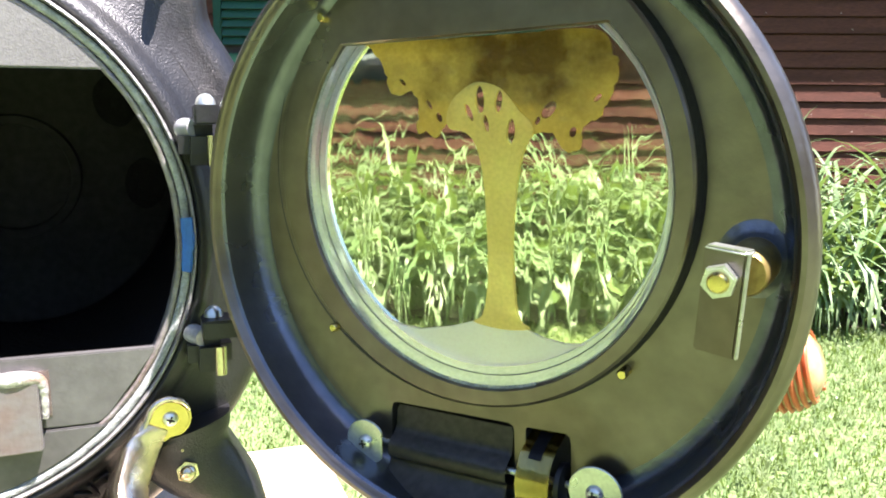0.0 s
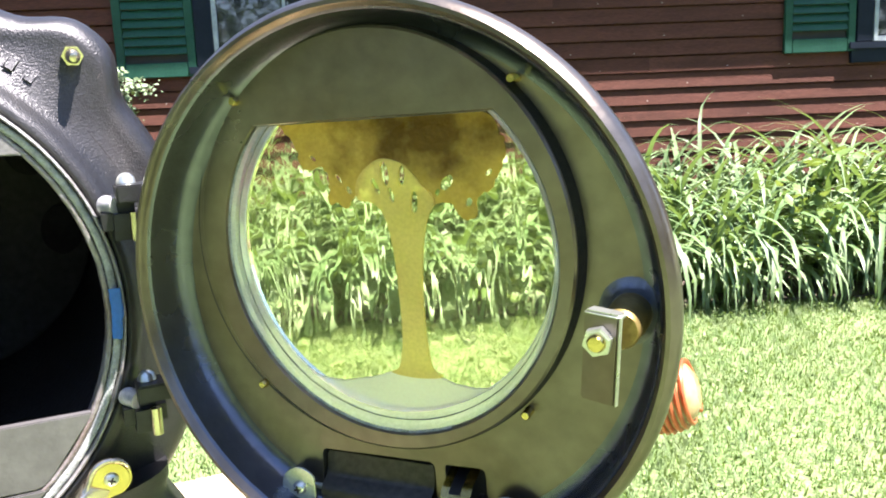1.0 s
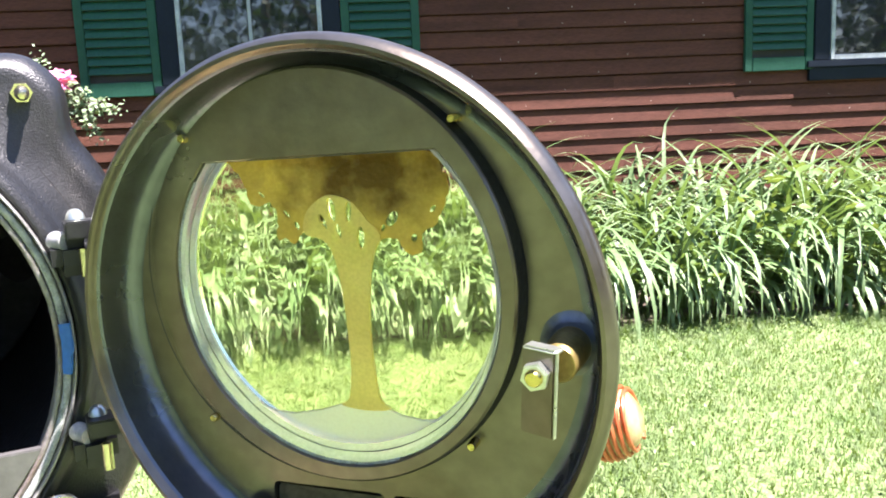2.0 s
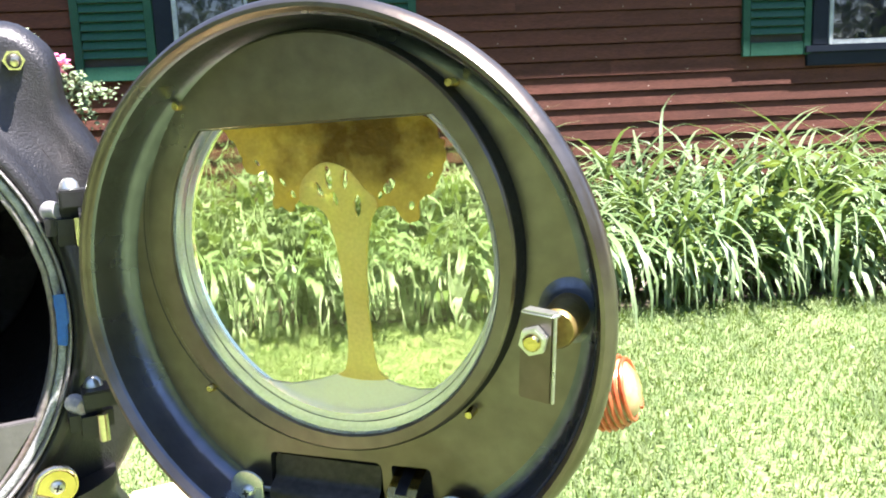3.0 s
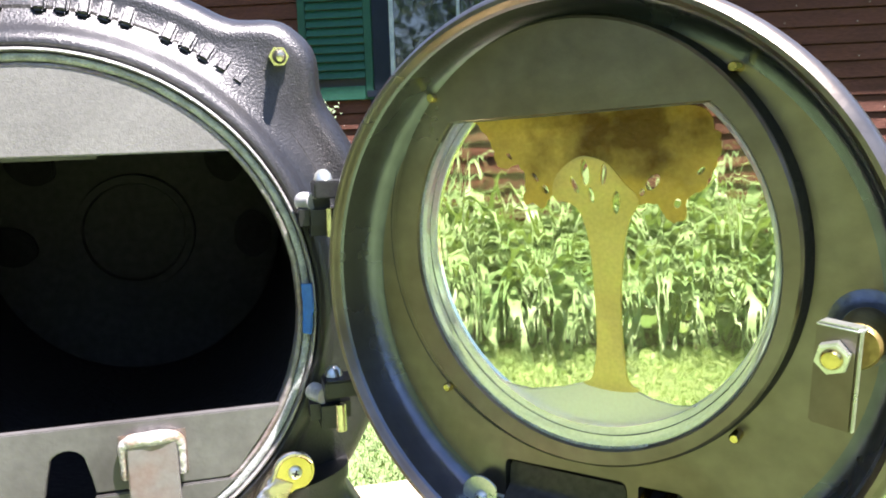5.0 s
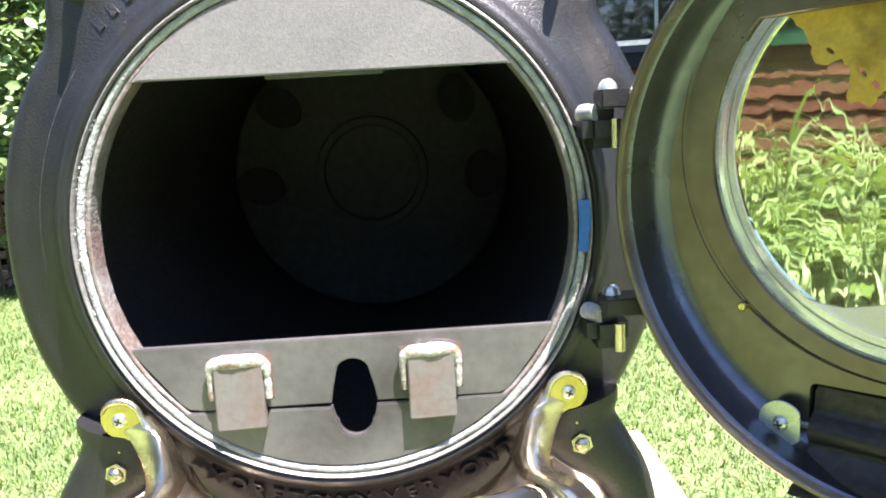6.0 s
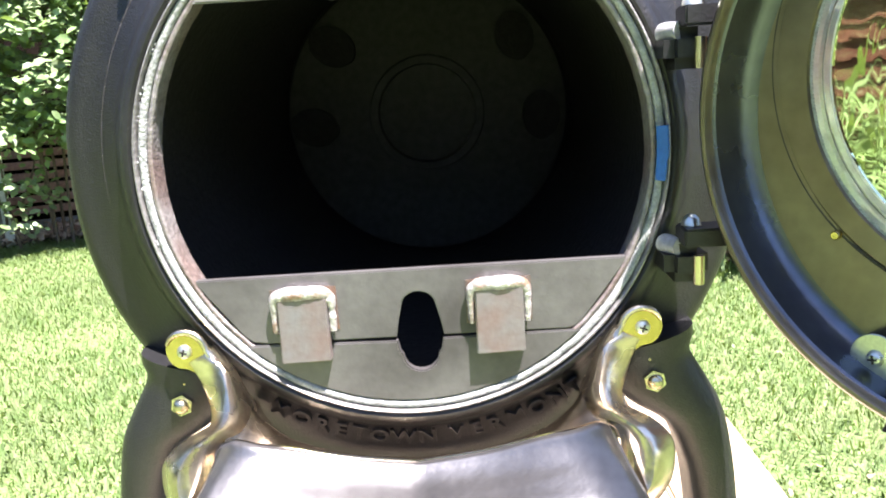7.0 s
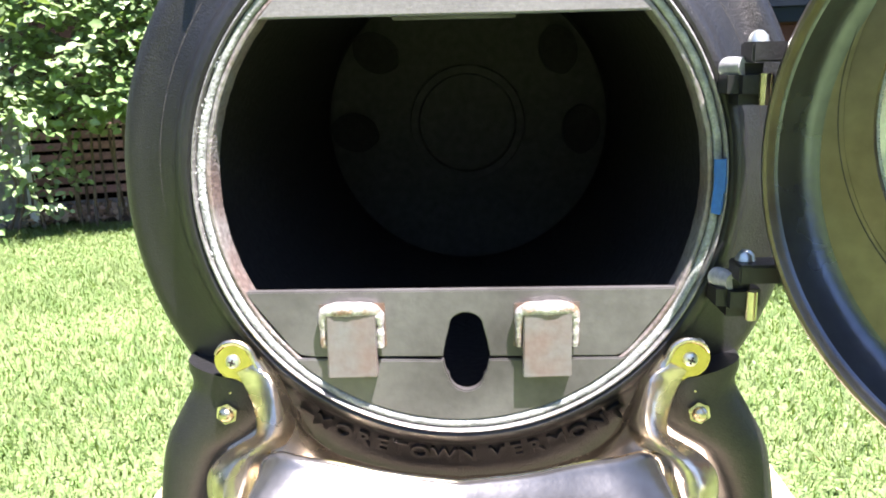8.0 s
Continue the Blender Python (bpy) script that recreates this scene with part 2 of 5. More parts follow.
def window(x0, x1, z0, z1):
    """A sash window with its casing, sill and panes."""
    # dark sheet in place of the shaded room behind the panes
    w = part("window", box((x1 - x0 - 0.02, 0.02, z1 - z0 - 0.02), ((x0 + x1) / 2, WALL + 0.006, (z0 + z1) / 2)), SOOT_AND_SHADE, house)
    for x in (x0 + 0.055, x1 - 0.055):
        piece("casing", (0.11, 0.04, z1 - z0 - 0.09), (x, WALL - 0.006, (z0 + z1) / 2 + 0.045), NAVY, w)
    piece("casing", (x1 - x0 + 0.04, 0.044, 0.12), ((x0 + x1) / 2, WALL - 0.006, z1 + 0.06), NAVY, w)
    piece("sill", (x1 - x0 + 0.10, 0.052, 0.045), ((x0 + x1) / 2, WALL - 0.011, z0 + 0.065), NAVY, w)
    piece("apron", (x1 - x0 + 0.06, 0.034, 0.09), ((x0 + x1) / 2, WALL - 0.003, z0), NAVY, w)
    a, b, m = x0 + 0.113, x1 - 0.113, (x0 + x1) / 2
    for x in (a + 0.014, b - 0.014):
        piece("stile", (0.028, 0.03, z1 - z0 - 0.10), (x, WALL - 0.016, (z0 + z1) / 2 + 0.04), SASH, w, 0.003)
    for z in (z0 + 0.105, (z0 + z1) / 2 + 0.05, z1 - 0.02):
        piece("rail", (b - a - 0.058, 0.028, 0.034), (m, WALL - 0.014, z), SASH, w, 0.003)
    piece("muntin", (0.02, 0.022, z1 - z0 - 0.16), (m, WALL - 0.014, (z0 + z1) / 2 + 0.04), SASH, w, 0.003)
    for x in ((a + m) / 2, (b + m) / 2):
        for z, h in ((z0 + 0.10 + (z1 - z0) * 0.24, (z1 - z0) * 0.44), (z1 - 0.02 - (z1 - z0) * 0.215, (z1 - z0) * 0.43)):
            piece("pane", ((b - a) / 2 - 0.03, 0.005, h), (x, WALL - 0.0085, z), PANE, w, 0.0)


def shutter(x0, x1, z0, z1):
    """A louvred shutter standing a little off the wall."""
    y = WALL - 0.010
    # dark backing puts the shade between the louvres into colour
    s = part("shutter", box((x1 - x0 - 0.09, 0.005, z1 - z0 - 0.1), ((x0 + x1) / 2, y + 0.011, (z0 + z1) / 2)), SOOT_AND_SHADE, house, "weathered green louvred shutter")
    for x in (x0 + 0.026, x1 - 0.026):
        piece("stile", (0.052, 0.028, z1 - z0), (x, y, (z0 + z1) / 2), GREEN, s)
    for z, h in ((z0 + 0.045, 0.09), (z1 - 0.035, 0.07)):
        piece("rail", (x1 - x0 - 0.106, 0.025, h), ((x0 + x1) / 2, y, z), GREEN, s)
    slat = finish("louver", box((x1 - x0 - 0.106, 0.008, 0.058), (0, 0, 0), 0.002, 1), GREEN)
    z = z0 + 0.09 + 0.075
    while z < z1 - 0.09:
        put(part("louver", slat, None, s), pose((x0 + x1) / 2, y - 0.001, z, -26))
        z += 0.0555


for x0, x1, z0, z1 in ((-0.80, 0.32, 1.22, 2.72), (3.47, 4.62, 1.22, 2.72)):
    window(x0, x1, z0, z1)
for x0, x1 in ((-1.295, -0.805), (0.325, 0.82), (2.984, 3.462), (4.63, 5.11)):
    shutter(x0, x1, 1.25, 2.74)


def clapboard(length):
    """One lapped board: thick lower edge, thin upper edge."""
    bm = bmesh.new()
    prof = [(0.0, -0.0), (-0.0138, 0.0005), (-0.0143, 0.0020), (-0.0015, 0.0968), (0.0, 0.0968)]
    ends = [[bm.verts.new((x, y, z)) for y, z in prof] for x in (-length / 2, length / 2)]
    for k in range(5):
        bm.faces.new((ends[0][k], ends[0][(k + 1) % 5], ends[1][(k + 1) % 5], ends[1][k]))
    bm.faces.new(ends[0])
    bm.faces.new(ends[1][::-1])
    return finish("clapboard", bm, BOARD, False)


wood = random.Random(4)
for k in range(25):
    z, x = 0.2245 + 0.1045 * k, -3.9
    while x < 9.1:
        length = min(wood.uniform(3.6, 6.0), 9.1 - x)
        if 9.1 - x - length < 0.6:
            length = 9.1 - x
        put(part("clapboard", clapboard(length - 0.0012), None, house), pose(x + length / 2, WALL + 0.018, z + wood.uniform(-0.001, 0.001)))
        x += length
NAIL = material("bleached nail head", (0.5, 0.45, 0.4), 0.6, 0.0, (0.35, 0.3, 0.26), 90)
nail = finish("nail", lathe([(0.0, -0.0012), (0.0035, -0.001), (0.0042, 0.002), (0.0, 0.002)], 7), NAIL)
for k in range(3, 22):
    x = -1.2 + wood.uniform(0, 0.5)
    while x < 5.5:
        put(part("nail", nail, None, house), pose(x, WALL + 0.0060, 0.2245 + 0.1045 * k + 0.022 + wood.uniform(-0.004, 0.006)))
        x += wood.choice((0.42, 0.46, 0.85, 1.25))

# ---- stove ----
CZ = 0.908                      # height of the door opening's middle
stove = thing("wood_stove", "black cast iron wood stove with its round glazed door open", "stove")


def casting():
    """The front casting: a round flange with two bolt ears, rolled back at its edge."""
    bm = bmesh.new()
    steps, rings = 240, []
    for i in range(steps):
        deg = 360 * i / steps
        a = radians(deg)
        outer = 0.252 + 0.008 * max(0.0, -math.sin(a)) + 0.006 * abs(math.cos(a))
        ear = 0.0
        for mid in (46.5, 133.5):
            ear = max(ear, math.exp(-(abs(deg - mid) / 7.5) ** 3))
        outer += 0.024 * ear
        prof = [(0.1893, 0.050), (0.1893, 0.014), (0.1900, 0.0088), (0.1922, 0.0070), (0.1950, 0.0073), (0.1982, 0.0095), (0.2012, 0.0135), (0.2040, 0.0185), (0.2065, 0.0222)]
        for k in range(1, 10):
            t = k / 9
            prof.append((0.2065 + (outer - 0.018 - 0.2065) * t, 0.0222 + 0.0125 * (1 - (1 - t) ** 2)))
        for k in range(1, 6):
            t = radians(90 * k / 5)
            prof.append((outer - 0.018 + 0.018 * math.sin(t), 0.0347 + 0.026 * (1 - math.cos(t)) + 0.012 * (k / 5) ** 2))
        prof += [(outer - 0.002, 0.12), (0.236, 0.16), (0.232, 0.165)]
        rings.append([bm.verts.new((r * math.cos(a), y, CZ + r * math.sin(a))) for r, y in prof])
    for i in range(steps):
        p, q = rings[i], rings[(i + 1) % steps]
        for j in range(len(p) - 1):
            bm.faces.new((p[j], p[j + 1], q[j + 1], q[j]))
    return bm


def at_middle(bm):
    bmesh.ops.translate(bm, verts=bm.verts, vec=(0, 0, CZ))
    return bm


part("front_casting", casting(), IRON, stove)
part("barrel", at_middle(lathe([(0.232, 0.16), (0.236, 0.17), (0.236, 0.63), (0.228, 0.645), (0.0, 0.65), (0.0, 0.632), (0.20, 0.625), (0.208, 0.60), (0.208, 0.03), (0.22, 0.03)], 96)), SOOT_AND_SHADE, stove, "sooty black round firebox barrel")
BACK = material("dusty grey back plate", (0.074, 0.073, 0.065), 0.9, 0.0, (0.088, 0.086, 0.077), 12, 90, 0.2)
part("back_plate", at_middle(lathe([(0.0, 0.60), (0.066, 0.60), (0.068, 0.588), (0.078, 0.588), (0.080, 0.60), (0.188, 0.602), (0.194, 0.606), (0.194, 0.612), (0.0, 0.612)], 64)), BACK, stove, "dusty grey round back plate")
for a in (-4, 38, 142, 184):
    lobe = part("lobe", prism([(0.026 * math.cos(radians(q)) * (1.0 if abs(math.sin(radians(q))) < 0.75 else 0.85), 0.034 * math.sin(radians(q))) for q in range(0, 360, 15)], 0.584, 0.6015, 0.003), SOOT_AND_SHADE, stove, "dark rounded boss on the back plate")
    put(lobe, pose(0.158 * math.cos(radians(a)), 0, CZ + 0.158 * math.sin(radians(a)), 0, -a * 0.4, 0))
part("seal_ring", at_middle(lathe([(0.1890, 0.030), (0.1892, 0.0080), (0.1886, 0.0060), (0.1876, 0.0056), (0.1869, 0.0066), (0.1864, 0.0100), (0.1862, 0.030)], 128)), RING_STEEL, stove, "bright worn edge round the gasket channel")
part("channel", at_middle(lathe([(0.1863, 0.030), (0.1863, 0.0128), (0.1794, 0.0128), (0.1794, 0.030)], 96)), BLACK, stove, "dark gasket channel")
RUST = material("pinkish bare steel with light rust", (0.190, 0.145, 0.128), 0.5, 0.4, (0.23, 0.218, 0.207), 18, 200, 0.25, 0.5, 240, spread=(0.4, 0.6))


def uneven_ring(profile, steps, amount, seed):
    """A turned ring whose surface is a little lumpy, as ground or woven by hand."""
    bm = lathe(profile, steps)
    for v in bm.verts:
        r, a = math.hypot(v.co.x, v.co.z), math.atan2(v.co.z, v.co.x)
        k = amount * (noise.noise((14 * math.cos(a), 14 * math.sin(a), seed)) + 0.6 * noise.noise((60 * math.cos(a), 60 * math.sin(a), seed + r * 300)))
        v.co.x *= 1 + k / r
        v.co.z *= 1 + k / r
        v.co.y += 0.7 * amount * noise.noise((70 * math.cos(a), 70 * math.sin(a), seed + 7 + r * 400))
    return at_middle(bm)


part("ring_lip", uneven_ring([(0.1794, 0.030), (0.1795, 0.0112), (0.1788, 0.0100), (0.1772, 0.0096), (0.1758, 0.0104), (0.1752, 0.0125), (0.1752, 0.030)], 200, 0.0005, 3.0), RUST, stove, "pinkish bare steel inner lip of the ring")


ROPE = material("pale fibreglass rope", (0.33, 0.345, 0.325), 0.6, 0.0, (0.19, 0.20, 0.19), 90, 600, 0.25, 0.9, 420)
def fibres(bm, radius, y, a0, a1, count, size, seed):
    """Bright frayed tufts of the rope along one stretch of the ring."""
    r = random.Random(seed)
    for _ in range(count):
        a = radians(r.uniform(a0, a1))
        rr = radius + r.gauss(0, 0.0006)
        m = Matrix.Translation((rr * math.cos(a), y + r.gauss(0, 0.0002), CZ + rr * math.sin(a))) @ Matrix.Rotation(-a + r.gauss(0, 0.3), 4, "Y") @ Matrix.Diagonal((0.5, 0.4, 1, 1)) @ Matrix.Scale(size * r.uniform(0.5, 1.3), 4)
        bmesh.ops.create_icosphere(bm, subdivisions=1, radius=1, matrix=m)


rope = uneven_ring([(0.1798, 0.0128), (0.1799, 0.0108), (0.1806, 0.0092), (0.1818, 0.0085), (0.1832, 0.0083), (0.1845, 0.0086), (0.1854, 0.0096), (0.1857, 0.0128)], 420, 0.00045, 9.0)
fibres(rope, 0.1858, 0.0076, 150, 200, 34, 0.0011, 4)
part("rope_gasket", rope, ROPE, stove, "flat woven white gasket rope with frayed tufts")
TAPE = material("blue masking tape", (0.01, 0.10, 0.36), 0.55, 0.0, (0.02, 0.13, 0.42), 40, 300, 0.1)
tape = lathe([(0.1872, 0.0092), (0.1868, 0.0052), (0.1856, 0.0040), (0.1826, 0.0046), (0.1800, 0.0058), (0.1790, 0.0072), (0.1788, 0.0064), (0.1800, 0.0050), (0.1826, 0.0038), (0.1857, 0.0032), (0.1872, 0.0044), (0.1877, 0.0092)], 14, (-7.4, 4.6))
for v in tape.verts:
    v.co.x += 0.0006 * noise.noise((v.co.z * 160, v.co.x * 500, 2.0)) + (0.0012 if v.co.z < -0.010 and v.co.x > 0.184 else 0.0) * -1
part("tape", at_middle(tape), TAPE, stove, "strip of blue masking tape")


def segment_above(chord, r, steps=40):
    a = math.degrees(math.asin(chord / r))
    return arc_points(0, CZ, r, a, 180 - a, steps)


part("baffle_plate", prism(segment_above(0.1150, 0.1768), 0.0085, 0.016, 0.0012), BAFFLE, stove, "pale grey cast baffle plate")
part("baffle_lip", box((0.085, 0.004, 0.003), (0.0, 0.019, CZ + 0.1140), 0.0008), PLATE_STEEL, stove)

# the two plates across the foot of the opening, with the key slot between them
SX = 0.0052
slot_top = [(SX - 0.0175, 0.7785), (SX - 0.0155, 0.790), (SX - 0.0125, 0.802)] + [(SX + 0.0125 * math.cos(radians(a)), 0.802 + 0.0105 * math.sin(radians(a))) for a in range(160, 19, -20)] + [(SX + 0.0125, 0.802), (SX + 0.0155, 0.790), (SX + 0.0175, 0.7785)]
part("retainer_plate", prism([(-0.1085, 0.7785), *slot_top, (0.1145, 0.7785), (0.120, 0.780), (0.1255, 0.7845), (0.1550, 0.824), (0.1572, 0.8300), (-0.1570, 0.8290), (-0.1555, 0.825), (-0.1245, 0.7845), (-0.1185, 0.780)], 0.010, 0.018, 0.0008), PLATE_STEEL, stove, "grey mill steel retainer plate")
low = [(SX + 0.0170, 0.7765), (SX + 0.0150, 0.767)] + [(SX + 0.0130 * math.cos(radians(a)), 0.7645 + 0.0125 * math.sin(radians(a))) for a in range(0, -181, -20)] + [(SX - 0.0150, 0.767), (SX - 0.0170, 0.7757)]
part("ash_plate", prism([*arc_points(0, CZ, 0.1796, 226.5, 313.5, 36), *low], 0.0086, 0.0166, 0.001), PLATE_STEEL, stove)
RUSTY = material("heat stained steel", (0.20, 0.150, 0.140), 0.5, 0.5, (0.19, 0.185, 0.18), 40, 160, 0.08, 0.12, 300)
SCORCH = material("scorched steel", (0.125, 0.098, 0.085), 0.45, 0.4, (0.17, 0.095, 0.055), 60, 200, 0.2, 0.2, 260, spread=(0.45, 0.7))
WELD = material("weld bead", (0.48, 0.46, 0.44), 0.42, 0.5, (0.27, 0.18, 0.12), 75, 400, 0.25, 0.6, 330, spread=(0.5, 0.68))
for x0, x1 in ((-0.0970, -0.0602), (0.0465, 0.0820)):
    tab = part("tab", prism([(x0, 0.7650), (x1, 0.7660), (x1 - 0.0003, 0.8150), (x0 + 0.0006, 0.8142)], 0.000, 0.0095, 0.0010), RUSTY, stove, "welded steel tab with heat stains")
    rnd = random.Random(int(x0 * 1e4))
    path = [(x0 - 0.0022, 0.006, 0.788), (x0 - 0.0026, 0.005, 0.800), (x0 - 0.0016, 0.005, 0.8125), (x0 + 0.004, 0.004, 0.8165), ((x0 + x1) / 2, 0.0035, 0.8172), (x1 - 0.004, 0.004, 0.8170), (x1 + 0.0014, 0.005, 0.813), (x1 + 0.0026, 0.005, 0.800), (x1 + 0.0022, 0.006, 0.788)]
    pts = curve_points(path, 9)
    part("weld_bead", tube(pts, [0.0028 + 0.0008 * noise.noise((i * 0.21, x0 * 90, 0)) + 0.0001 * math.sin(i * 1.3) + (0.0030 if 12 < i < 60 else 0) * max(0.0, 1 - abs(i - 36) / 26) ** 0.6 for i in range(len(pts))], 10), WELD, tab)
    scorch = prism([(x0 - 0.0065, 0.7865), (x1 + 0.0065, 0.7872), (x1 + 0.0060, 0.8205), (x0 - 0.0060, 0.8195)], 0.0094, 0.0102, 0.0003)
    part("scorch", scorch, SCORCH, tab, "brown scorched steel round the weld")


# raised lettering along the foot of the casting
def face_y(r):
    """Depth of the casting's face at a radius."""
    return 0.0222 + 0.0125 * (1 - max(0.0, 1 - max(0.0, (r - 0.2065) / 0.036)) ** 2)


def lettering(words, radius, a0, a1, size):
    """Raised letters along an arc, upright as one reads them from the front."""
    wide = {"M": 1.18, "W": 1.3, "O": 1.08, "N": 1.06, "E": 0.9, "T": 0.92, " ": 0.42}
    total = sum(wide.get(ch, 1.0) for ch in words)
    done = 0.0
    for ch in words:
        a = a0 + (a1 - a0) * (done + 0.5 * wide.get(ch, 1.0)) / total
        done += wide.get(ch, 1.0)
        if ch == " ":
            continue
        font = bpy.data.curves.new("letter", "FONT")
        font.body, font.size, font.extrude, font.align_x, font.offset = ch, size, 0.0015, "CENTER", 0.0002
        font.bevel_depth, font.bevel_resolution = 0.0003, 2
        tmp = bpy.data.objects.new("letter", font)
        me = bpy.data.meshes.new_from_object(tmp)
        me.transform(Matrix.Translation((radius * math.cos(radians(a)), face_y(radius) - 0.0030, CZ + radius * math.sin(radians(a)))) @ Matrix.Rotation(-radians(a + 90), 4, "Y") @ Matrix.Rotation(radians(114), 4, "X"))
        me.materials.append(IRON)
        part("letter", me, None, stove)
        bpy.data.objects.remove(tmp)
        bpy.data.curves.remove(font)


lettering("MORETOWN VERMONT", 0.2215, 237.6, 305.4, 0.0190)


def name_bars(radius, a0, a1, counts, high):
    """Plain raised bars where the maker's name stands on the arch of the casting."""
    me = finish("name_bar", box((0.0100, 0.0068, high), (0, 0, 0), 0.0022, 3, None, Matrix.Rotation(radians(-24), 4, "X")), IRON)
    total, n = sum(counts) + len(counts) - 1, 0
    for count in counts:
        for k in range(count):
            a = radians(a0 + (a1 - a0) * (n + 0.5) / total)
            put(part("name_bar", me, None, stove), Matrix.Translation((radius * math.cos(a), face_y(radius), CZ + radius * math.sin(a))) @ Matrix.Rotation(-(a - radians(90)), 4, "Y"))
            n += 1
        n += 1


name_bars(0.2225, 137.0, 47.5, (7, 4, 5, 5), 0.016)


# bolts, hinges, brackets, legs
def hex_bolt(length, across, mat, parent, m, domed=True, name="bolt"):
    """A hex head with a rounded crown, its shank along -y of its own axes."""
    r = across / math.sqrt(3)
    bm = prism([(r * math.cos(radians(60 * k)), r * math.sin(radians(60 * k))) for k in range(6)], 0.0, length * 0.55, 0.0008)
    bm2 = lathe([(0.0, -length * 0.45), (across * 0.22, -length * 0.42), (across * 0.36, -length * 0.25), (across * 0.42, 0.0), (across * 0.42, length * 0.3), (0.0, length * 0.3)], 20)
    me = bpy.data.meshes.new("t")
    bm2.to_mesh(me)
    bm2.free()
    bm.from_mesh(me)
    bpy.data.meshes.remove(me)
    return put(part(name, bm, mat, parent), m)


for s in (1, -1):
    hex_bolt(0.038, 0.0130, NICKEL_BRASS, stove, pose(0.1735 * s, 0.026, 1.0905, 8, 0, 0))

# hinge lugs on the casting, with their blocks, pins and nuts
LUG = material("bright worn steel", (0.66, 0.66, 0.66), 0.30, 0.5, (0.45, 0.45, 0.45), 40, 300, 0.15)
for zt, up in ((1.0005, 1), (0.856, 1)):
    part("hinge_lug", box((0.030, 0.044, 0.027), (0.1935, 0.000, zt - 0.0268), 0.0075, 4), BLACK, stove)
    part("lug_shoulder", tube(curve_points([(0.1835, 0.004, zt - 0.0165), (0.1865, -0.006, zt - 0.0160), (0.1900, -0.014, zt - 0.0155)], 4), [0.0072, 0.0072, 0.007, 0.0069, 0.0067, 0.0065, 0.0064, 0.0064, 0.0064], 16), LUG, stove, "bright bare steel hinge shoulder")
    part("hinge_block", box((0.036, 0.026, 0.0125), (0.2065, -0.018, zt - 0.0065), 0.0012), BLACK, stove)
    part("hinge_pin", lathe([(0.0, 0.0), (0.0040, 0.0), (0.0040, 0.02), (0.0, 0.02)], 14, axis="z"), NICKEL_BRASS, stove).matrix_basis = pose(0.2000, -0.0225, zt - 0.0400)
    part("pin_head", lathe([(0.0, 0.0075), (0.003, 0.0068), (0.0058, 0.004), (0.0068, 0.0), (0.0, 0.0)], 18, axis="z"), ZINC, stove).matrix_basis = pose(0.1968, -0.0145, zt)


LEG_OUT = [(0.2090, 0.7740), (0.2092, 0.7660), (0.2072, 0.7530), (0.2185, 0.7320), (0.2315, 0.7065), (0.2385, 0.6730), (0.2435, 0.6280), (0.2460, 0.5700), (0.2540, 0.5000), (0.2720, 0.4510)]
LEG_IN = [(0.1480, 0.7570), (0.1420, 0.7460), (0.1450, 0.7300), (0.1620, 0.7130), (0.1870, 0.6960), (0.2010, 0.6680), (0.2080, 0.6360), (0.2140, 0.5800), (0.2260, 0.5000), (0.2360, 0.4510)]


def leg_mesh(s, y0):
    """A curved leg with a rounded face, flat behind and cut off flat at its head and foot."""
    lines = [curve_points([(s * x, y0 + d, z) for x, z in edge], 5) for edge, d in ((LEG_OUT, 0.050), (LEG_OUT, 0.020), (LEG_IN, 0.020), (LEG_IN, 0.050))]
    bm, rings = bmesh.new(), []
    for a, b, c, d in zip(*lines):
        arc = []
        for k in range(13):
            t = math.pi * k / 12
            p = (b + c) / 2 + (b - c) / 2 * math.cos(t)
            p.y -= 0.024 * math.sin(t) ** 0.8
            arc.append(p)
        rings.append([bm.verts.new(p) for p in (a, *arc, d)])
    n = len(rings[0])
    for p, q in zip(rings, rings[1:]):
        for k in range(n):
            bm.faces.new((p[k], p[(k + 1) % n], q[(k + 1) % n], q[k]))
    bm.faces.new(rings[0])
    bm.faces.new(rings[-1][::-1])
    return bm


for y0 in (0.008, 0.50):
    for s in (1, -1):
        leg = part("leg", leg_mesh(s, y0), IRON, stove, "curved black cast iron leg")
        if y0 < 0.1:
            hex_bolt(0.011, 0.0145, NICKEL_BRASS, leg, pose(0.1755 * s, y0 - 0.0085, 0.737, 0, 20 * s, 0), name="nut")
            part("stud", lathe([(0.0, 0.0), (0.0030, 0.0006), (0.0040, 0.003), (0.0040, 0.012), (0.0, 0.012)], 16), BRONZE, leg).matrix_basis = pose(0.1730 * s, y0 - 0.004, 0.7525)
    # rear legs carry the barrel on a saddle
part("saddle", prism([(-0.16, 0.70), (-0.165, 0.735), *[(0.239 * math.cos(radians(a)), CZ + 0.239 * math.sin(radians(a))) for a in range(228, 313, 6)], (0.165, 0.735), (0.16, 0.70), (0.0, 0.64)], 0.505, 0.545, 0.004), IRON, stove)

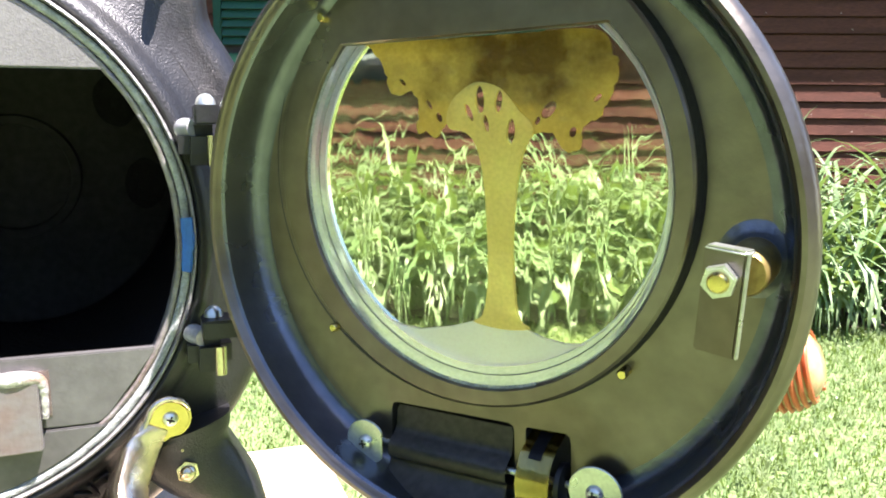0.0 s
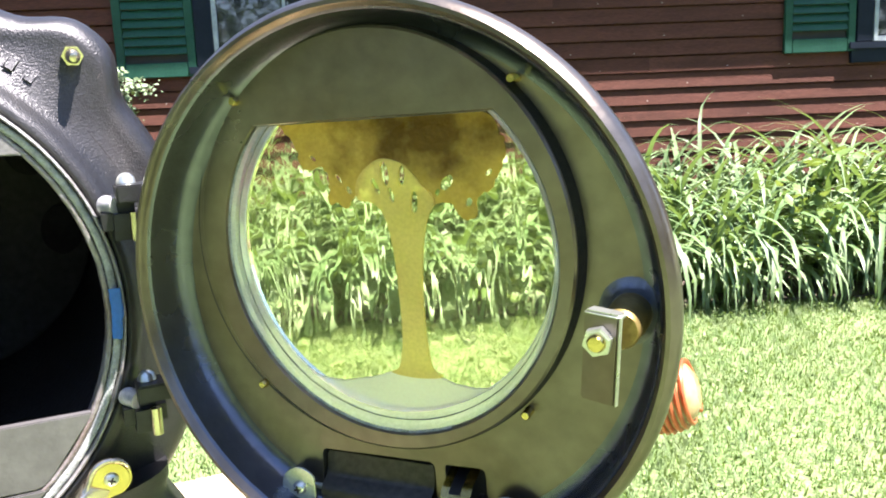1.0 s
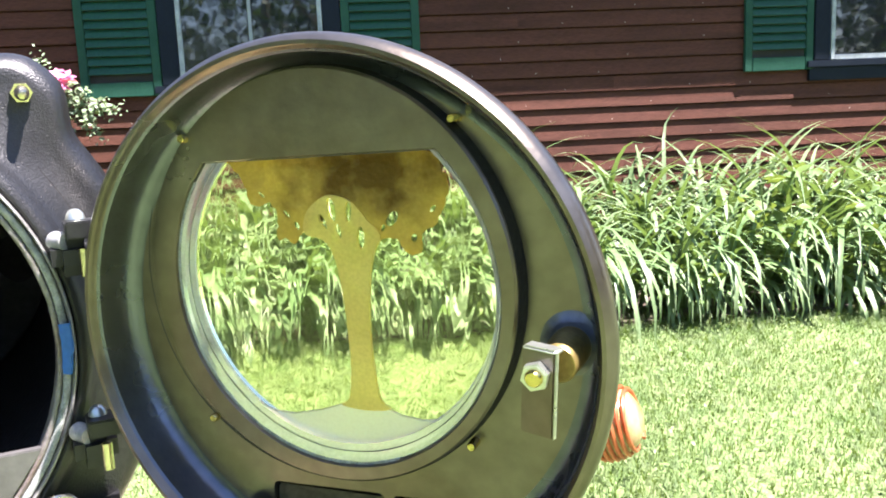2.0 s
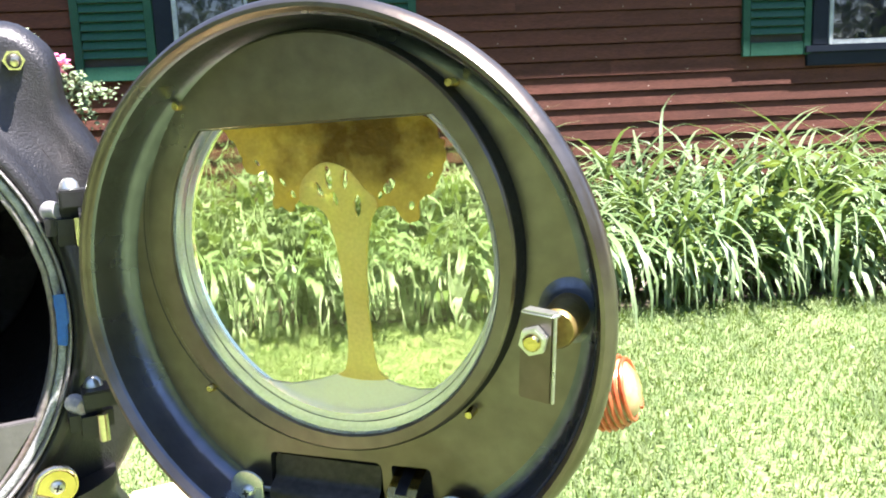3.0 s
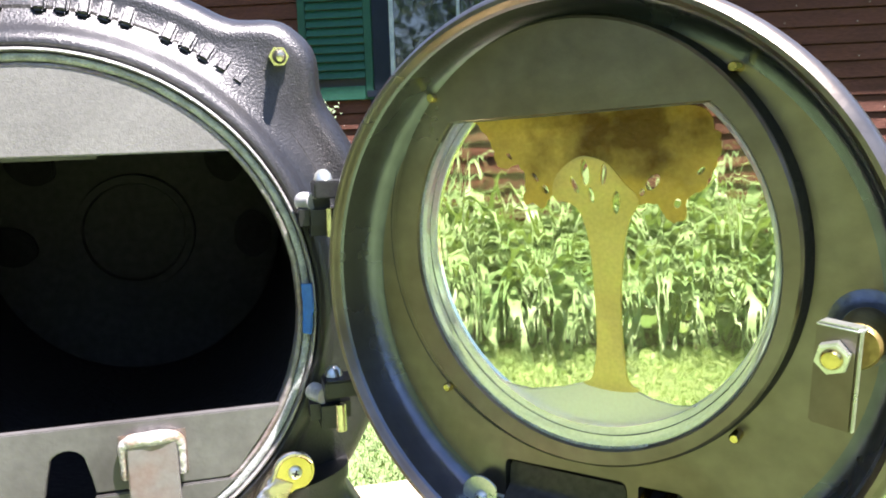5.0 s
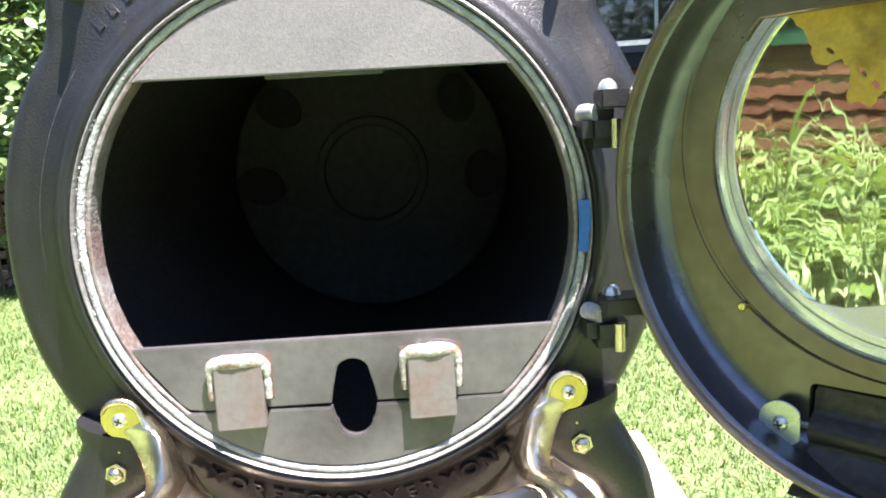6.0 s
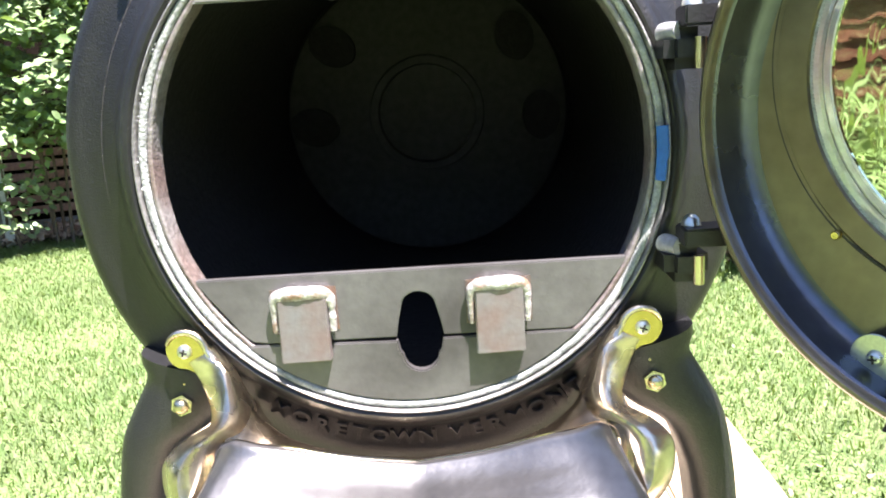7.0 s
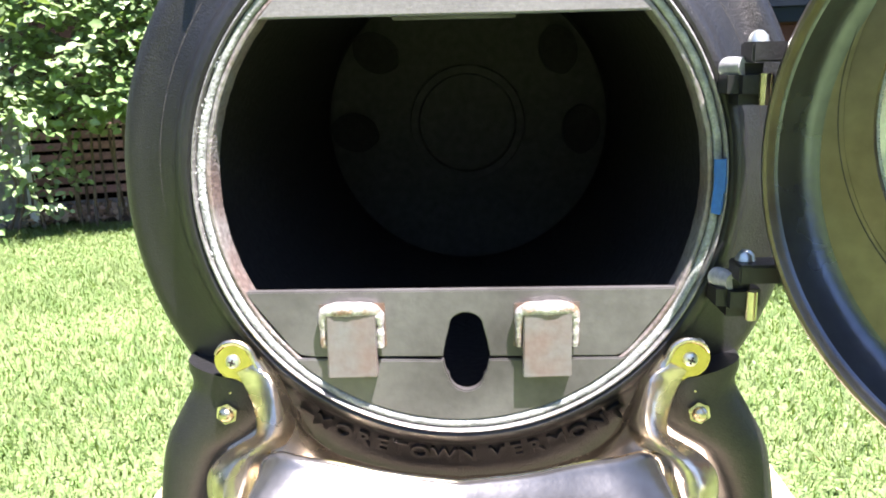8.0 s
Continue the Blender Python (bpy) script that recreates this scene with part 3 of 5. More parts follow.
# each bracket arm swells from a flat eye into a rounded ridge that carries the ash lip
OUTER = [(0.1635, -0.0062, 0.7727), (0.1564, -0.0065, 0.7595), (0.1513, -0.0101, 0.7468), (0.1476, -0.0173, 0.7367), (0.1479, -0.0259, 0.7306), (0.1575, -0.0346, 0.7272), (0.1690, -0.0418, 0.7218), (0.1768, -0.0475, 0.7100), (0.1738, -0.0530, 0.6880), (0.1600, -0.0570, 0.6680)]
RIDGE = [(0.1535, -0.0078, 0.7777), (0.1396, -0.0115, 0.7712), (0.1336, -0.0204, 0.7589), (0.1298, -0.0318, 0.7455), (0.1324, -0.0424, 0.7378), (0.1415, -0.0535, 0.7342), (0.1510, -0.0640, 0.7290), (0.1570, -0.0725, 0.7170), (0.1545, -0.0775, 0.6980), (0.1405, -0.0800, 0.6790)]
INNER = [(0.1466, -0.0060, 0.7813), (0.1343, -0.0050, 0.7633), (0.1261, -0.0070, 0.7454), (0.1198, -0.0086, 0.7327), (0.1212, -0.0187, 0.7218), (0.1300, -0.0317, 0.7225), (0.1395, -0.0418, 0.7205), (0.1425, -0.0490, 0.7095), (0.1385, -0.0545, 0.6900), (0.1270, -0.0590, 0.6720)]
LIP = [(0.0000, -0.0040, 0.6888), (0.0490, -0.0040, 0.6939), (0.0908, -0.0060, 0.7073), (0.1116, -0.0080, 0.7233), (0.1198, -0.0080, 0.7342), (0.1266, -0.0060, 0.7476)]
BROW = [(0.0000, -0.0200, 0.6942), (0.0472, -0.0210, 0.7005), (0.0876, -0.0240, 0.7110), (0.1112, -0.0280, 0.7170), (0.1258, -0.0340, 0.7240), (0.1326, -0.0420, 0.7263)]
ARM = material("polished bronze arm", (0.76, 0.67, 0.53), 0.27, 1.0, (0.50, 0.40, 0.28), 24, 220, 0.12, 0.10, 90)


def arm_mesh(s):
    """A solid lofted along the arm through its outer edge, its ridge and its inner edge."""
    lines = []
    for curve, back, drop in ((OUTER, 0.010, -0.001), (OUTER, 0.0, 0.0), (RIDGE, 0.0, 0.0), (INNER, 0.0, 0.0), (INNER, 0.010, 0.001)):
        lines.append(curve_points([(s * x, y + back, z + drop) for x, y, z in curve], 7))
    bm, rings = bmesh.new(), []
    for section in zip(*lines):
        rings.append([bm.verts.new(p) for p in curve_points(section, 5)])
    n = len(rings[0])
    for p, q in zip(rings, rings[1:]):
        for k in range(n):
            bm.faces.new((p[k], p[(k + 1) % n], q[(k + 1) % n], q[k]))
    bm.faces.new(rings[0])
    bm.faces.new(rings[-1][::-1])
    return bm


def sheet(rows, per=8, thick=0.003):
    """A plate lofted through rows of half-width points, mirrored about the middle."""
    bm, grid = bmesh.new(), []
    dense = [curve_points(row, per) for row in rows]
    for points in (curve_points(list(column), 6) for column in zip(*dense)):
        grid.append([bm.verts.new(p) for p in points])
    mirror = [grid[0]] + [[bm.verts.new((-v.co.x, v.co.y, v.co.z)) for v in line] for line in grid[1:]]
    for half in (grid, mirror):
        for p, q in zip(half, half[1:]):
            for k in range(len(p) - 1):
                bm.faces.new((p[k], p[k + 1], q[k + 1], q[k]))
    bmesh.ops.recalc_face_normals(bm, faces=bm.faces)
    bmesh.ops.solidify(bm, geom=bm.faces, thickness=thick)
    return bm


for s in (1, -1):
    # flat eye of the bracket, round its screw
    eye = [(s * (0.1650 + 0.0146 * math.cos(radians(a))), 0.7812 + 0.0146 * math.sin(radians(a))) for a in range(-62, 171, 12)]
    eye += [(s * 0.1455, 0.7720), (s * 0.1400, 0.7640), (s * 0.1480, 0.7545), (s * 0.1560, 0.7610), (s * 0.1645, 0.7670)]
    bracket = part("bracket", prism(eye, -0.0062, 0.004, 0.0022, segments=3), BRASS, stove, "polished brass bracket with a flat screw eye")
    part("arm", arm_mesh(s), ARM, bracket, "polished bronze arm swelling into a ridge")
    rim = [(s * (0.1650 + 0.0144 * math.cos(radians(a))), -0.0048, 0.7812 + 0.0144 * math.sin(radians(a))) for a in range(20, 171, 8)]
    rim += [(s * 0.1475, -0.0062, 0.7765), (s * 0.1420, -0.0080, 0.7690), (s * 0.1375, -0.0090, 0.7600)]
    part("eye_rim", tube(rim, [0.0008 + 0.0016 * min(1, i / 6) for i in range(len(rim))], 10), ARM, bracket, "rounded bronze rim of the bracket eye")
    screw = part("screw", lathe([(0.0, -0.0100), (0.0028, -0.0097), (0.0048, -0.0084), (0.0056, -0.0058), (0.0, -0.0055)], 20), ZINC, bracket)
    screw.matrix_basis = pose(s * 0.1652, 0, 0.7815)
    # dark bars stand for the shade in the screw's cross slot
    cross = bmesh.new()
    for turn in (20, 110):
        box((0.0056, 0.0012, 0.0013), (0, -0.0099, 0), 0, 2, cross, Matrix.Rotation(radians(turn), 4, "Y"))
    part("screw_cross", cross, SOOT_AND_SHADE, bracket).matrix_basis = pose(s * 0.1652, 0, 0.7815)

PAN = material("satin steel ash lip", (0.205, 0.202, 0.200), 0.29, 0.90, (0.140, 0.138, 0.138), 9, 90, 0.10, 0.05, 70, rough_vary=0.05)
part("ash_rim", sheet([[(x, y + 0.034, z - 0.020) for x, y, z in LIP], [(x, y + 0.010, z - 0.006) for x, y, z in LIP], LIP,
                       [((a[0] + b[0]) / 2, (a[1] + b[1]) / 2 - 0.0015, (a[2] + b[2]) / 2 + 0.0006) for a, b in zip(LIP, BROW)], BROW]), BRONZE, stove, "warm bronze rim under the lettering")
part("ash_pan", sheet([[(x, y, z - 0.0012) for x, y, z in BROW]] + [[(x * (1 + 0.19 * t), y - d, z - drop - 0.018 * t * (x / 0.13) ** 2) for x, y, z in BROW]
                      for t, d, drop in ((0.06, 0.0045, 0.0016), (0.15, 0.0100, 0.0060), (0.30, 0.0200, 0.0112), (0.50, 0.0340, 0.0160), (0.75, 0.0500, 0.0220), (0.9, 0.0590, 0.0330), (1.0, 0.0600, 0.0700))]), PAN, stove, "satin steel ash lip between the arms")

# door
DA = radians(-48.92)
DOOR = Matrix(((math.cos(DA), 0, math.sin(DA), 0), (math.sin(DA), 0, -math.cos(DA), 0), (0, 1, 0, 0), (0, 0, 0, 1))) @ pose(0, 0.93, -0.15) @ pose(0, 0, 0, 1.3) @ pose(0, -0.93, 0.15)
DU, DZ = 0.338, 0.930           # middle of the rim
GU, GZ = 0.3285, 0.954          # middle of the glass
CHORD = 1.0405                  # straight top edge of the glass
FU, FZ = 0.3262, 0.9590         # middle of the raised plate
FLOOR, RIM = -0.156, -0.120


SEAT = FLOOR - 0.0095             # the sunk seat that carries the glass


def face(x):
    """Height of the raised plate round the glass: flush on the hinge side, proud on the latch side."""
    return FLOOR + 0.0165 * min(1.0, max(0.0, (x - 0.188) / 0.275)) ** 1.5


def door_dish():
    prof = [(0.1838, RIM - 0.010), (0.1832, RIM - 0.0065), (0.1815, RIM - 0.003), (0.1790, RIM - 0.0006), (0.1765, RIM - 0.0006), (0.1750, RIM - 0.003), (0.1742, RIM - 0.006), (0.1726, RIM - 0.0075),
            (0.1723, RIM - 0.0105), (0.1720, RIM - 0.0170), (0.1714, RIM - 0.0230), (0.1702, RIM - 0.0285), (0.1680, RIM - 0.0325), (0.1648, RIM - 0.0350), (0.160, FLOOR)]
    bm = bmesh.new()
    steps, rings = 160, []
    for i in range(steps):
        a = 2 * math.pi * i / steps
        c, s = math.cos(a), math.sin(a)
        ring = [bm.verts.new((DU + r * c, DZ + r * s, w)) for r, w in prof]
        ring.append(bm.verts.new((FU + 0.1350 * c, FZ + 0.1350 * s, FLOOR)))
        ring.append(bm.verts.new((FU + 0.1350 * c, FZ + 0.1350 * s, FLOOR - 0.018)))
        ring += [bm.verts.new((DU + r * c, DZ + r * s, w)) for r, w in ((0.162, FLOOR - 0.018), (0.1745, FLOOR - 0.012), (0.1790, RIM - 0.024), (0.1838, RIM - 0.014))]
        rings.append(ring)
    for i in range(steps):
        p, q = rings[i], rings[(i + 1) % steps]
        for j in range(len(p)):
            k = (j + 1) % len(p)
            f = bm.faces.new((p[j], p[k], q[k], q[j]))
            f.material_index = 1 if 6 <= j <= 13 else 0
    return bm


def recessed(bm, mats, outlines, low, high):
    """The mesh with pockets sunk into it, their walls in the last material."""
    body = new("body", finish("body", bm, mats))
    for outline in outlines:
        cutter = new("cutter", finish("cutter", prism(outline, low, high, plane="xy"), [mats[-1]], False))
        mod = body.modifiers.new("pocket", "BOOLEAN")
        mod.operation, mod.object, mod.solver = "DIFFERENCE", cutter, "EXACT"
        mod.material_mode = "TRANSFER"
        me = bpy.data.meshes.new_from_object(body.evaluated_get(bpy.context.evaluated_depsgraph_get()))
        body.modifiers.clear()
        body.data = me
        bpy.data.objects.remove(cutter)
    me = body.data
    bpy.data.objects.remove(body)
    me.name = "door"
    return me


POCKET = material("black pocket wall", (0.010, 0.010, 0.010), 0.7, 0.0, (0.016, 0.015, 0.014), 30, 200, 0.2)
FLAP_POCKET = [(0.2745, 0.8085), (0.2755, 0.8112), (0.2780, 0.8124), (0.3570, 0.8138), (0.3598, 0.8122), (0.3608, 0.8090), (0.3616, 0.7800), (0.3605, 0.7745), (0.3300, 0.7730), (0.3000, 0.7770), (0.2750, 0.7860), (0.2738, 0.7900)]
DRUM_POCKET = [(0.3680, 0.8118), (0.3690, 0.8134), (0.3930, 0.8142), (0.3958, 0.8125), (0.3966, 0.8080), (0.3972, 0.7870), (0.3960, 0.7820), (0.3690, 0.7760)]
door = put(part("door", recessed(door_dish(), [DOOR_STEEL, SKY_STEEL, POCKET], (FLAP_POCKET, DRUM_POCKET), FLOOR - 0.0135, FLOOR + 0.03), None, stove, "open round cast door with a bare steel inside"), DOOR)


def d_loop(r, chord, steps=72, cx=0.3314, cz=0.9550):
    """A circle cut off by a straight top edge that rises a little to the latch side."""
    a = math.degrees(math.asin((chord - 0.003 - cz) / r))
    b = math.degrees(math.asin((chord + 0.003 - cz) / r))
    arc = arc_points(cx, cz, r, 180 - a, 360 + b, steps)
    top = [(arc[-1][0] + (arc[0][0] - arc[-1][0]) * k / 24, arc[-1][1] + (arc[0][1] - arc[-1][1]) * k / 24) for k in range(1, 24)]
    return arc + top


def band(loop_a, wa, loop_b, wb, bm=None):
    """A band of faces between two outlines of as many points; the heights follow the raised plate."""
    bm = bm or bmesh.new()
    p = [bm.verts.new((x, y, face(x) + wa if wa > -0.1 else wa)) for x, y in loop_a]
    q = [bm.verts.new((x, y, face(x) + wb if wb > -0.1 else wb)) for x, y in loop_b]
    for i in range(len(p)):
        k = (i + 1) % len(p)
        bm.faces.new((p[i], p[k], q[k], q[i]))
    return bm


def pane_loop(r, steps=72):
    return d_loop(r, CHORD + 0.0005, steps, 0.3320, 0.9565)


def radial(loop, r):
    """The point of a circle of radius r straight outward of each point of a loop."""
    out = []
    for x, y in loop:
        v = Vector((x - FU, y - FZ)).normalized() * r
        out.append((FU + v.x, FZ + v.y))
    return out


inner = d_loop(0.1217, CHORD)
# black band puts the shadow round the raised plate into colour
SHADOW_BAND = material("painted shadow black", (0.012, 0.012, 0.011), 0.75, 0.0, (0.020, 0.019, 0.017), 40, 200, 0.3, 0.5, 260)
part("joint", band(radial(inner, 0.1388), FLOOR + 0.0004, radial(inner, 0.1364), -0.0016), SHADOW_BAND, door, "dark painted shadow band round the raised plate")
bm = band(radial(inner, 0.1372), FLOOR - 0.002, radial(inner, 0.1366), -0.0012)
band(radial(inner, 0.1366), -0.0012, radial(inner, 0.1350), 0.0002, bm)
band(radial(inner, 0.1350), 0.0002, inner, 0.0002, bm)
band(inner, 0.0002, d_loop(0.1209, CHORD - 0.0007), -0.001, bm)
band(d_loop(0.1209, CHORD - 0.0007), -0.001, d_loop(0.1207, CHORD - 0.0009), -0.004, bm)
bmesh.ops.remove_doubles(bm, verts=bm.verts, dist=1e-5)
part("glass_frame", bm, DOOR_STEEL, door, "raised steel plate round the glass")
rope = bmesh.new()
for i, (x, y) in enumerate(d_loop(0.1201, CHORD - 0.001, 260)[8:150]):
    bmesh.ops.create_icosphere(rope, subdivisions=1, radius=0.0014, matrix=Matrix.Translation((x, y, face(x) - 0.0026)) @ Matrix.Diagonal((1, 1, 0.7, 1)))
part("rope_gasket", rope, ROPE, door)


def cast_glass():
    """Clear cast glass with ripples, a little yellow."""
    m = bpy.data.materials.new("rippled cast glass")
    m.use_nodes = True
    nt = m.node_tree
    nt.nodes.remove(nt.nodes["Principled BSDF"])
    g = nt.nodes.new("ShaderNodeBsdfGlass")
    g.inputs["Color"].default_value, g.inputs["IOR"].default_value, g.inputs["Roughness"].default_value = (0.985, 0.99, 0.84, 1), 1.45, 0.03
    co = nt.nodes.new("ShaderNodeTexCoord")
    mp = nt.nodes.new("ShaderNodeMapping")
    mp.inputs["Scale"].default_value = (1.7, 0.6, 1)
    n = nt.nodes.new("ShaderNodeTexNoise")
    n.inputs["Scale"].default_value, n.inputs["Detail"].default_value, n.inputs["Distortion"].default_value = 34, 0.8, 1.3
    b = nt.nodes.new("ShaderNodeBump")
    b.inputs["Strength"].default_value, b.inputs["Distance"].default_value = 0.085, 0.0030
    nt.links.new(co.outputs["Object"], mp.inputs["Vector"])
    nt.links.new(mp.outputs["Vector"], n.inputs["Vector"])
    nt.links.new(n.outputs["Fac"], b.inputs["Height"])
    nt.links.new(b.outputs["Normal"], g.inputs["Normal"])
    nt.links.new(g.outputs["BSDF"], nt.nodes["Material Output"].inputs["Surface"])
    return m


def seen_through(name, colour, dark, share, rough=0.3, scale=30.0, relief_scale=260, relief_amount=0.5, blur=0.0):
    """Stained or frosted glass: part of the light goes straight through, tinted."""
    m = material(name, colour, rough, 0.0, dark, scale, 420, 0.18, relief_amount, relief_scale)
    nt = m.node_tree
    t = nt.nodes.new("ShaderNodeBsdfRefraction" if blur else "ShaderNodeBsdfTransparent")
    if blur:
        t.inputs["Roughness"].default_value, t.inputs["IOR"].default_value = blur, 1.12
    t.inputs["Color"].default_value = (min(1, colour[0] * 1.7), min(1, colour[1] * 1.7), min(1, colour[2] * 1.6), 1)
    l = nt.nodes.new("ShaderNodeBsdfTranslucent")
    l.inputs["Color"].default_value = (*colour, 1)
    m1, m2 = nt.nodes.new("ShaderNodeMixShader"), nt.nodes.new("ShaderNodeMixShader")
    m1.inputs["Fac"].default_value, m2.inputs["Fac"].default_value = 0.5, share
    nt.links.new(nt.nodes["Principled BSDF"].outputs["BSDF"], m1.inputs[1])
    nt.links.new(l.outputs["BSDF"], m1.inputs[2])
    nt.links.new(m1.outputs["Shader"], m2.inputs[1])
    nt.links.new(t.outputs["BSDF"], m2.inputs[2])
    nt.links.new(m2.outputs["Shader"], nt.nodes["Material Output"].inputs["Surface"])
    return m


def stain(m, middle, near, far):
    """A darker stain about one place, with a ragged edge."""
    nt = m.node_tree
    co = nt.nodes.new("ShaderNodeTexCoord")
    sub, ln = nt.nodes.new("ShaderNodeVectorMath"), nt.nodes.new("ShaderNodeVectorMath")
    sub.operation, ln.operation = "SUBTRACT", "LENGTH"
    sub.inputs[1].default_value = middle
    sc = nt.nodes.new("ShaderNodeVectorMath")
    sc.operation = "MULTIPLY"
    sc.inputs[1].default_value = (0.75, 1.5, 0.0)
    nz = nt.nodes.new("ShaderNodeTexNoise")
    nz.inputs["Scale"].default_value, nz.inputs["Detail"].default_value = 55, 3
    add = nt.nodes.new("ShaderNodeMath")
    add.operation = "MULTIPLY_ADD"
    add.inputs[1].default_value = 0.085
    mr = nt.nodes.new("ShaderNodeMapRange")
    mr.inputs["From Min"].default_value, mr.inputs["From Max"].default_value = near + 0.025, far + 0.025
    mr.inputs["To Min"].default_value, mr.inputs["To Max"].default_value = 1.0, 0.0
    nt.links.new(co.outputs["Object"], sub.inputs[0])
    nt.links.new(sub.outputs["Vector"], sc.inputs[0])
    nt.links.new(sc.outputs["Vector"], ln.inputs[0])
    nt.links.new(co.outputs["Object"], nz.inputs["Vector"])
    nt.links.new(nz.outputs["Fac"], add.inputs[0])
    nt.links.new(ln.outputs["Value"], add.inputs[2])
    nt.links.new(add.outputs["Value"], mr.inputs["Value"])
    mix = next(n for n in nt.nodes if n.bl_idname == "ShaderNodeMix")
    nt.links.new(mr.outputs["Result"], mix.inputs["Factor"])
    colour = mix.outputs[2]
    for n in nt.nodes:
        if n.bl_idname in ("ShaderNodeBsdfTransparent", "ShaderNodeBsdfTranslucent"):
            nt.links.new(colour, n.inputs["Color"])


AMBER = seen_through("amber stained glass", (0.90, 0.75, 0.30), (0.74, 0.60, 0.21), 0.36, 0.25, 30.0, 110, 0.35)
BROWN = seen_through("brown amber stained glass", (0.79, 0.62, 0.16), (0.26, 0.155, 0.028), 0.40, 0.25, 34, 70, 0.6)
stain(BROWN, (0.360, 1.0300, -0.16), 0.032, 0.072)
FROST = seen_through("frosted white glass", (0.99, 0.95, 0.85), (0.93, 0.87, 0.76), 0.62, 0.35, 26.0, 90, 0.4, 0.55)
BEZEL = seen_through("thick rounded glass edge", (0.92, 0.90, 0.86), (0.85, 0.82, 0.77), 0.62, 0.10, 40.0, 60, 0.35, 0.26)
cove = [(d_loop(0.1204, CHORD - 0.001), -0.0035), (d_loop(0.1190, CHORD - 0.001), -0.0028), (d_loop(0.1172, CHORD - 0.001), -0.0036)]
bm = bmesh.new()
for (a, wa), (b, wb) in zip(cove, cove[1:]):
    band(a, wa, b, wb, bm)
outer = [Vector((x, y, face(x) + cove[-1][1])) for x, y in cove[-1][0]]
inner = [Vector((x, y, SEAT + 0.0006)) for x, y in pane_loop(0.1122)]
steps = [[a.lerp(b, t) + Vector((0, 0, h)) for a, b in zip(outer, inner)] for t, h in ((0, 0), (0.16, 0.0006), (0.30, -0.0001), (0.38, -0.0014), (0.46, 0.0), (0.60, 0.0010), (0.80, 0.0005), (1, 0))]
for p, q in zip(steps, steps[1:]):
    p, q = [bm.verts.new(v) for v in p], [bm.verts.new(v) for v in q]
    for i in range(len(p)):
        bm.faces.new((p[i], p[(i + 1) % len(p)], q[(i + 1) % len(p)], q[i]))
bmesh.ops.remove_doubles(bm, verts=bm.verts, dist=1e-5)
part("bezel", bm, BEZEL, door, "thick rounded edge of the glass").visible_shadow = False
SEAM = material("dark grey sealant", (0.10, 0.105, 0.10), 0.5, 0.0, (0.05, 0.05, 0.05), 40, 200, 0.2, 0.3, 200)
for loop, lift, thick, label in (([Vector((x, y, face(x) - 0.0034)) for x, y in d_loop(0.1202, CHORD - 0.001)], 0.0, 0.0004, "dark sealant line round the glass"), (steps[3], 0.0003, 0.0004, "fine dark line in the glass edge")):
    line = [(v.x, v.y, v.z + lift) for v in loop]
    part("seal", tube(line + line[:1], [thick * (1 + 0.6 * noise.noise((i * 0.3, thick * 9000, 0))) for i in range(len(line) + 1)], 6, caps=False), SEAM, door, label)
RIMGLASS = seen_through("bright polished glass edge", (0.90, 0.92, 0.86), (0.75, 0.8, 0.7), 0.3, 0.08)
edge = pane_loop(0.1122)
part("glass_edge", tube([(x, y, SEAT + 0.0004) for x, y in edge + edge[:1]], [0.0007 + 0.0005 * noise.noise((i * 0.22, 3.0, 0)) for i in range(len(edge) + 1)], 8, caps=False), RIMGLASS, door, "bright polished edge line of the glass").visible_shadow = False
pane = prism(pane_loop(0.1120, 60), SEAT - 0.006, SEAT + 0.0002, plane="xy")
glass = part("glass", pane, cast_glass(), door, "clear rippled glass with a cast elm tree", smooth=False)
glass.visible_shadow = False


def relief(outline, holes, low, high, mat, name, swell=lambda y: 0.0):
    """A flat shape with holes, given a little depth."""
    bm = bmesh.new()
    for loop in [outline, *holes]:
        vs = [bm.verts.new((x, y, high)) for x, y in loop]
        for i in range(len(vs)):
            bm.edges.new((vs[i], vs[(i + 1) % len(vs)]))
    bmesh.ops.triangle_fill(bm, use_beauty=True, edges=bm.edges, normal=(0, 0, 1))
    back = bmesh.ops.extrude_face_region(bm, geom=bm.faces[:])
    for v in back["geom"]:
        if isinstance(v, bmesh.types.BMVert):
            v.co.z = low
    for v in bm.verts:
        if v.co.z > (low + high) / 2:
            v.co.z += swell(v.co.y)
    ob = part(name, bm, mat, glass)
    ob.visible_shadow = False
    return ob


def smooth_loop(points, per=4):
    pts = [Vector((x, y, 0)) for x, y in points]
    n, out = len(pts), []
    for i in range(n):
        a, b, c, d = (pts[(i + k) % n] for k in (-1, 0, 1, 2))
        for k in range(per):
            t = k / per
            v = 0.5 * (2 * b + (c - a) * t + (2 * a - 5 * b + 4 * c - d) * t * t + (3 * b - a - 3 * c + d) * t ** 3)
            out.append((v.x, v.y))
    return out


def leaf_hole(x, y, high, wide, lean):
    c, s = math.cos(radians(lean)), math.sin(radians(lean))
    return [(x + c * wide * math.sin(t) - s * high * math.cos(t), y + s * wide * math.sin(t) + c * high * math.cos(t)) for t in (2 * math.pi * k / 12 for k in range(12))]


